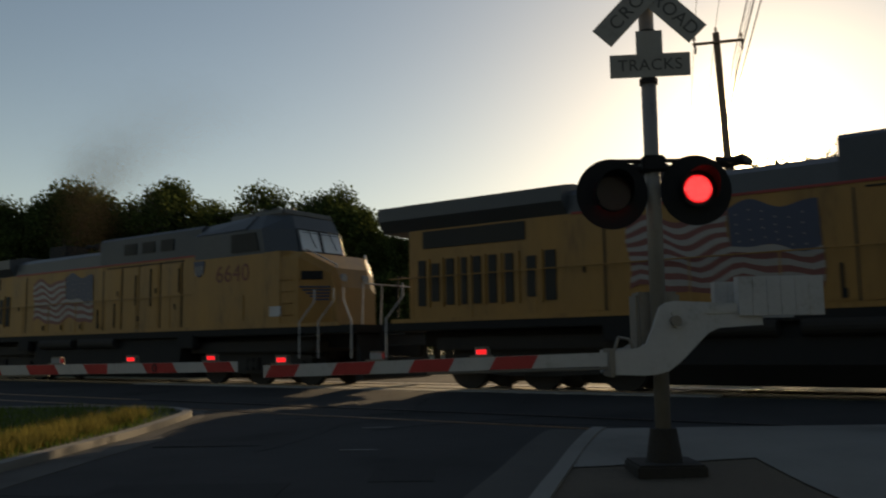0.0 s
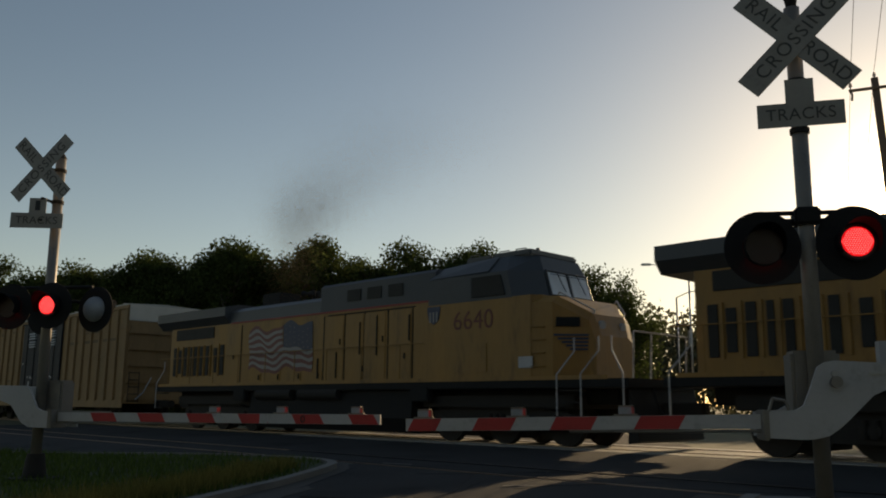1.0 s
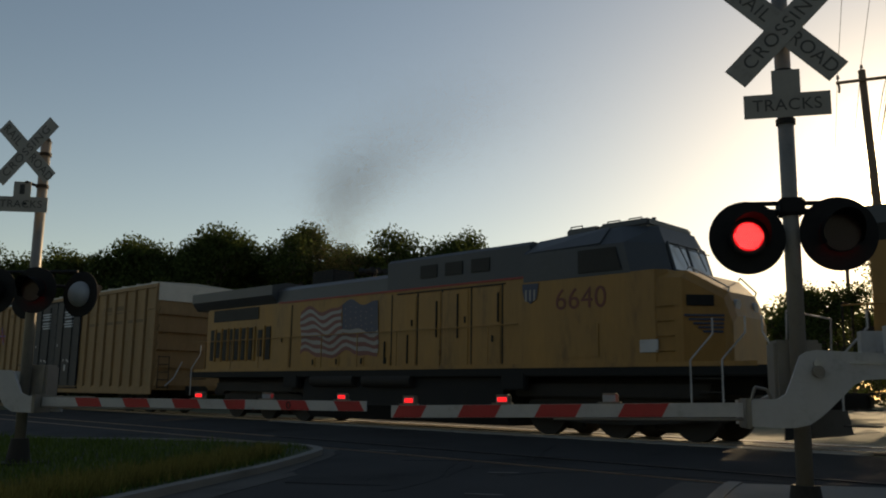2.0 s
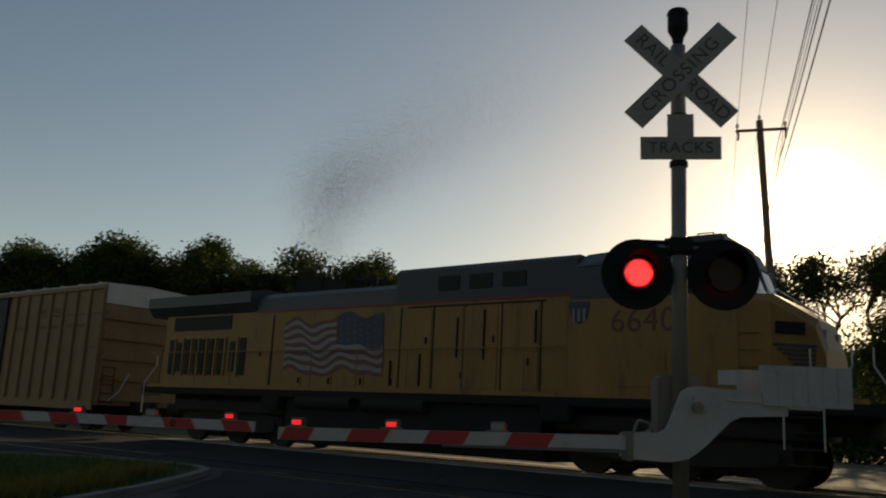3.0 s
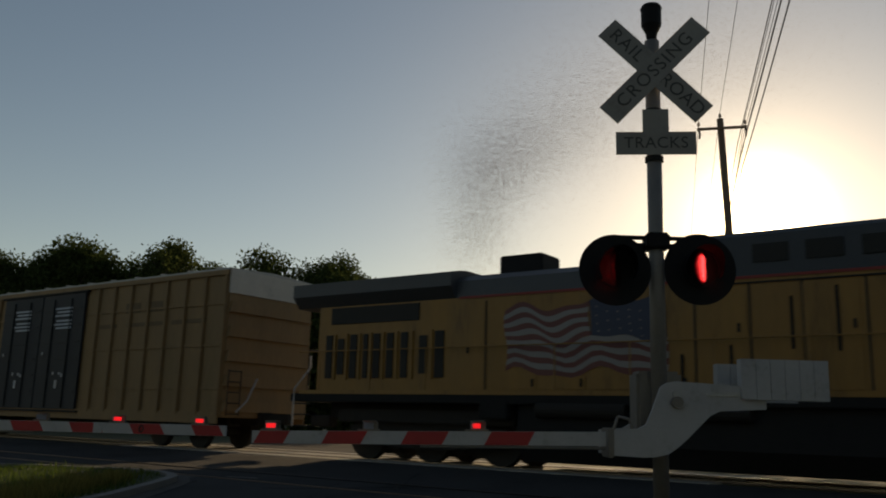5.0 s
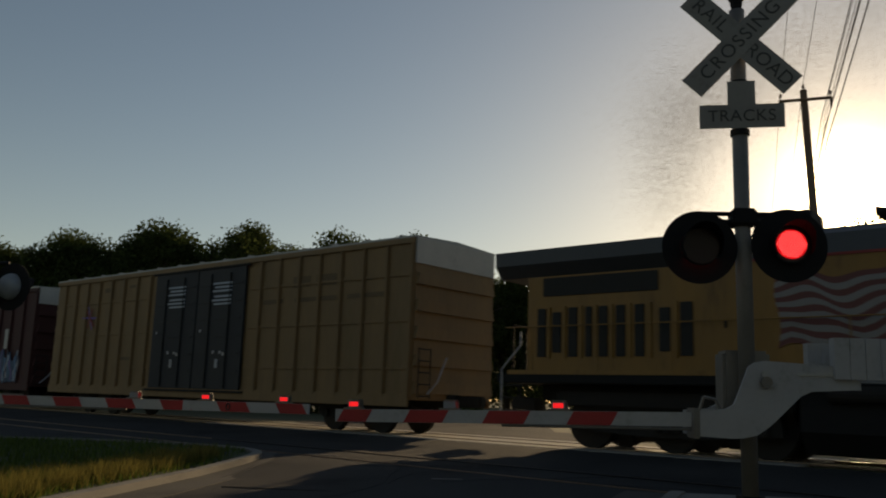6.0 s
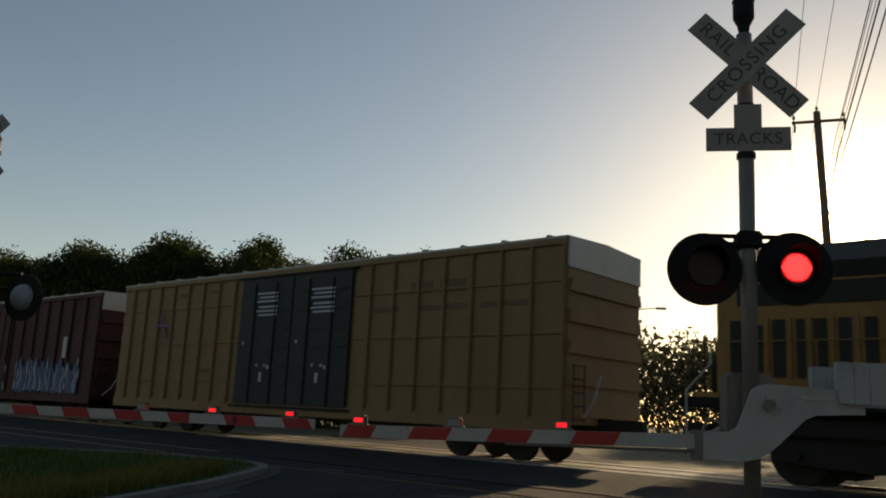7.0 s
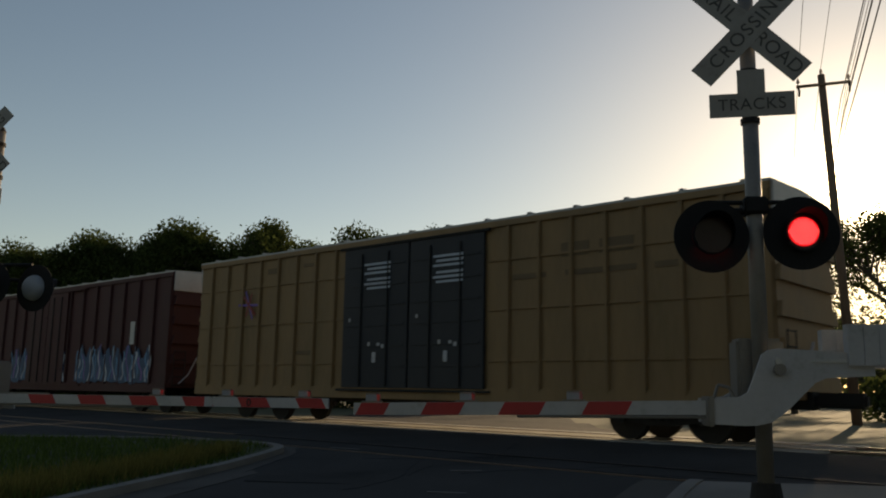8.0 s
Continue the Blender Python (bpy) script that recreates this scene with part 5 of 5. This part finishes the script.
def weeds():
    """Dry yellow tufts along the kerb of the lawn."""
    rnd = random.Random(17)
    verts, faces = [], []
    for i in range(260):
        y = rnd.uniform(7.5, 14.3)
        cx, cy = -4.75 - abs(rnd.gauss(0, 0.45)), y
        for k in range(34):
            h = rnd.uniform(0.08, 0.24)
            x, yy = cx + rnd.gauss(0, 0.07), cy + rnd.gauss(0, 0.07)
            if not in_island(x + 0.22, yy):
                continue
            z = height(x, yy) + 0.085
            a = rnd.uniform(0, 6.28)
            w = Vector((math.cos(a), math.sin(a), 0)) * 0.006
            tip = Vector((x + rnd.gauss(0, 0.07), yy + rnd.gauss(0, 0.07), z + h))
            n = len(verts)
            verts += [Vector((x, yy, z)) - w, Vector((x, yy, z)) + w, tip]
            faces.append((n, n + 1, n + 2))
    me = bpy.data.meshes.new("weeds")
    me.from_pydata(verts, [], faces)
    me.materials.append(M["straw"])
    tagged(new("weeds", me), "dry yellow tufts of grass along the kerb", "grass", kind="stuff")


UP = Vector((12.64, 38.0, 0))
WAY = Vector((0.267, 1, 0)).normalized()     # way of the overhead line


def utility_pole():
    po = thing("utility_pole", "brown wooden utility pole with a single crossarm", "utility pole", pose(UP.x + 0.3, UP.y, 0))
    bm = bmesh.new()
    rod(bm, (0.35, 0, -0.3), (-0.3, 0, 15.35), 0.21, 0.15, 16)
    part("shaft", bm, M["wood"], po, "slightly leaning wooden shaft", smooth=True)
    ax = Vector((WAY.y, -WAY.x, 0))
    c = Vector((-0.29, -0.17, 14.85))
    bm = bmesh.new()
    q = ax.to_track_quat("X", "Z").to_matrix().to_4x4()
    box(bm, c, (2.2, 0.1, 0.12), q, bevel=0.01)
    part("crossarm", bm, M["wood"], po, "wooden crossarm")
    pins = []
    for o, zz in ((-1.02, 0.06), (1.02, 0.06), (0.06, 0.62)):
        p = c + ax * o + Vector((0, 0, zz))
        if o == 0.06:
            p = Vector((-0.3, 0, 15.33))
        bm = bmesh.new()
        rod(bm, p, p + Vector((0, 0, 0.16)), 0.02)
        for k in range(3):
            rod(bm, p + Vector((0, 0, 0.12 + 0.06 * k)), p + Vector((0, 0, 0.16 + 0.06 * k)), 0.075 - 0.012 * k, seg=12)
        part("insulator", bm, M["porcelain"], po, "brown porcelain insulator")
        pins.append(p + Vector((UP.x + 0.3, UP.y, 0.3)))
    for o in (-1.02, 1.02):
        bm = bmesh.new()
        p = c + ax * o
        pipe(bm, [p, p + Vector((0.05, 0, -0.2)), p + Vector((0.02, 0, -0.45))], 0.05)
        part("arrester", bm, M["iron"], po, "small dark device hanging from the arm")
    pipes = [(pins[0], 0.011), (pins[2], 0.011), (pins[1], 0.013)]
    base = Vector((UP.x + 0.3, UP.y, 0))
    for o, zz, r in ((1.06, 14.75, 0.013), (0.75, 14.2, 0.02), (0.85, 13.6, 0.022), (1.2, 14.95, 0.012), (0.9, 13.0, 0.024)):
        pipes.append((base + ax * o + Vector((-0.3, 0, zz)), r))
    for i, (p, r) in enumerate(pipes):
        for span, drop, nm in ((-46, 0.45, "wire"), (44, 0.5, "wire")):
            bm = bmesh.new()
            pts = []
            for k in range(25):
                t = k / 24
                pts.append(p + WAY * span * t + Vector((0.0, 0, -4 * drop * t * (1 - t) - (0.02 * span if span > 0 else 0) * t)))
            pipe(bm, pts, r, 5)
            ob = new(nm, finish(bm, nm, M["wire"]))
            tagged(ob, "thin dark overhead wire", "wire", "overhead wires")
    for k, t in ((-46, 0), (44, 0)):
        q = base + WAY * k
        bm = bmesh.new()
        rod(bm, (0, 0, -0.3), (0, 0, 15.1 if k < 0 else 14.3), 0.2, 0.15, 14)
        o2 = thing("utility_pole", "plain wooden utility pole carrying the wires", "utility pole", pose(q.x, q.y, 0))
        part("shaft", bm, M["wood"], o2, "wooden shaft", smooth=True)
        bm = bmesh.new()
        box(bm, (0, 0, 14.85 if k < 0 else 14.0), (2.2, 0.1, 0.12), ax.to_track_quat("X", "Z").to_matrix().to_4x4(), bevel=0.01)
        part("crossarm", bm, M["wood"], o2, "wooden crossarm")


def street_lamp(x, y, h, way, reach):
    la = thing("street_lamp", "grey street lamp on a curved bracket", "street lamp", pose(x, y, 0, 0, 0, way), "street lamps")
    bm = bmesh.new()
    rod(bm, (0, 0, -0.2), (0, 0, h - 0.6), 0.1, 0.06, 14)
    part("pole", bm, M["galv"], la, "tapered metal pole", smooth=True)
    bm = bmesh.new()
    pipe(bm, [(0, 0, h - 0.6), (reach * 0.3, 0, h - 0.25), (reach * 0.65, 0, h - 0.08), (reach, 0, h)], 0.035)
    part("bracket", bm, M["galv"], la, "curved bracket arm")
    bm = bmesh.new()
    box(bm, (reach + 0.32, 0, h), (0.72, 0.28, 0.16), bevel=0.05)
    part("lamp_head", bm, M["galv"], la, "flat lamp head")


def smoke():
    """Thin exhaust drifting behind the stack: puffs of fine soot flecks."""
    sm = thing("exhaust_smoke", "thin brown diesel exhaust smoke drifting above the train", "smoke", kind="stuff")
    rnd = random.Random(21)
    for x, z, rx, rz, n in ((-2.5, -1.4, 0.5, 0.75, 20000), (-2.1, -0.1, 0.7, 0.6, 30000), (-1.0, 0.4, 0.9, 0.55, 28000), (0.6, 1.0, 1.2, 0.5, 22000), (2.6, 1.7, 1.4, 0.5, 15000)):
        verts, faces = [], []
        for i in range(int(n * 2.0)):
            p = Vector((rnd.gauss(0, rx), rnd.gauss(0, rx), rnd.gauss(0, rz)))
            a = Vector((rnd.gauss(0, 1), rnd.gauss(0, 1), rnd.gauss(0, 1))).normalized()
            b = a.cross(Vector((rnd.gauss(0, 1), rnd.gauss(0, 1), rnd.gauss(0, 1)))).normalized()
            w = rnd.uniform(0.0026, 0.0054)
            k = len(verts)
            verts += [p - a * w, p + b * w, p + a * w, p - b * w]
            faces.append((k, k + 1, k + 2, k + 3))
        me = bpy.data.meshes.new("puff")
        me.from_pydata(verts, [], faces)
        me.materials.append(M["soot"])
        again("puff", me, sm, Matrix.Translation((x, 0, z)))
    return sm


# ---------------------------------------------------------------- what moves
REAR = [(0, -34.46), (0.5, -32.68), (1, -30.82), (1.75, -28.15), (2.5, -25.42), (3, -23.43), (3.5, -21.55), (4, -19.62), (4.75, -16.66), (5.5, -13.64), (6, -11.6), (6.5, -9.54), (7, -7.49), (7.5, -5.42), (8, -3.29)]
COUPLED = 21.62                         # from one locomotive to the next
TURNS = [0.33, 0.93, 1.5, 2.05, 2.6, 3.25, 3.85, 4.43, 5.0, 5.6, 6.2, 6.82, 7.42, 7.97]


def ahead(rows, t):
    for (t0, a), (t1, b) in zip(rows, rows[1:]):
        if t <= t1:
            return a + (b - a) * (t - t0) / (t1 - t0)
    return rows[-1][1]


def blink(ob, on_first, turns=TURNS):
    """Turns a lens between its lit face and its dark back."""
    base = ob.matrix_basis.copy()
    ang = 0 if on_first else 180
    rows = [(0, ang)]
    for t in turns:
        if t > 7.9:
            t = 7.9
        for i in range(4):
            rows.append((t - 0.0333 + i * 0.0334, ang + 60 * i))
        ang += 180
    rows = [r for r in rows if r[0] < 8.0] + [(8.0, ang)]
    keep, last = [], -1
    for t, a in rows:
        if frame(t) > last:
            keep.append((t, a))
            last = frame(t)
    walk(ob, [(t, base @ Matrix.Rotation(radians(a), 4, "Z")) for t, a in keep])


def motions():
    walk(plume, [(t, track_pose(s, z)) for t, s, z in ((0, -25, 7.2), (1, -21.8, 7.5), (2.5, -17.0, 7.5), (3.5, -13.2, 7.5), (4.2, -10.9, 7.5), (5.5, -7.2, 7.1), (6.0, -5.6, 7.4), (6.5, -3.2, 8.0), (8, 9.0, 10.4))])
    for ob, off in ((engine, 0.0), (car_yellow, -2.41), (car_red, -22.62), (engine_lead, COUPLED)):
        walk(ob, [(t, track_pose(s + off)) for t, s in REAR])
    for ob, p, r in sets_a + sets_b + sets_c + sets_d:
        walk(ob, [(8.0 * i / 54, Matrix.Translation(p) @ Matrix.Rotation(ahead(REAR, 8.0 * i / 54) / r, 4, "Y")) for i in range(55)])
    blink(near_lens[0], False)
    blink(near_lens[1], True)
    for lamps, first in ((near_lamps, 2), (left_lamps, 1)):
        blink(lamps[0], True, [0.87, 1.12, 5.63, 5.83, 7.65])
        blink(lamps[first], True, [0.33, 1.12] + TURNS[2:13])
        blink(lamps[3 - first], False, TURNS[:13] + [7.65])
    blink(left_lens[0], False)
    blink(left_lens[1], True)


ground()
roads()
tracks()
near_lens, near_lamps = near_signal()
left_lens, left_lamps = left_signal()
engine, sets_a = locomotive("yellow and grey diesel locomotive with a painted flag", "6640")
engine_lead, sets_d = locomotive("leading yellow and grey diesel locomotive", "6640")
car_yellow, sets_b = boxcar("yellow")
car_red, sets_c = boxcar("red")
trees()
grass()
weeds()
plume = smoke()
utility_pole()
street_lamp(7.2, 62, 11.2, 180, 2.6)
street_lamp(5.9, 58, 8.9, 0, 2.6)
motions()
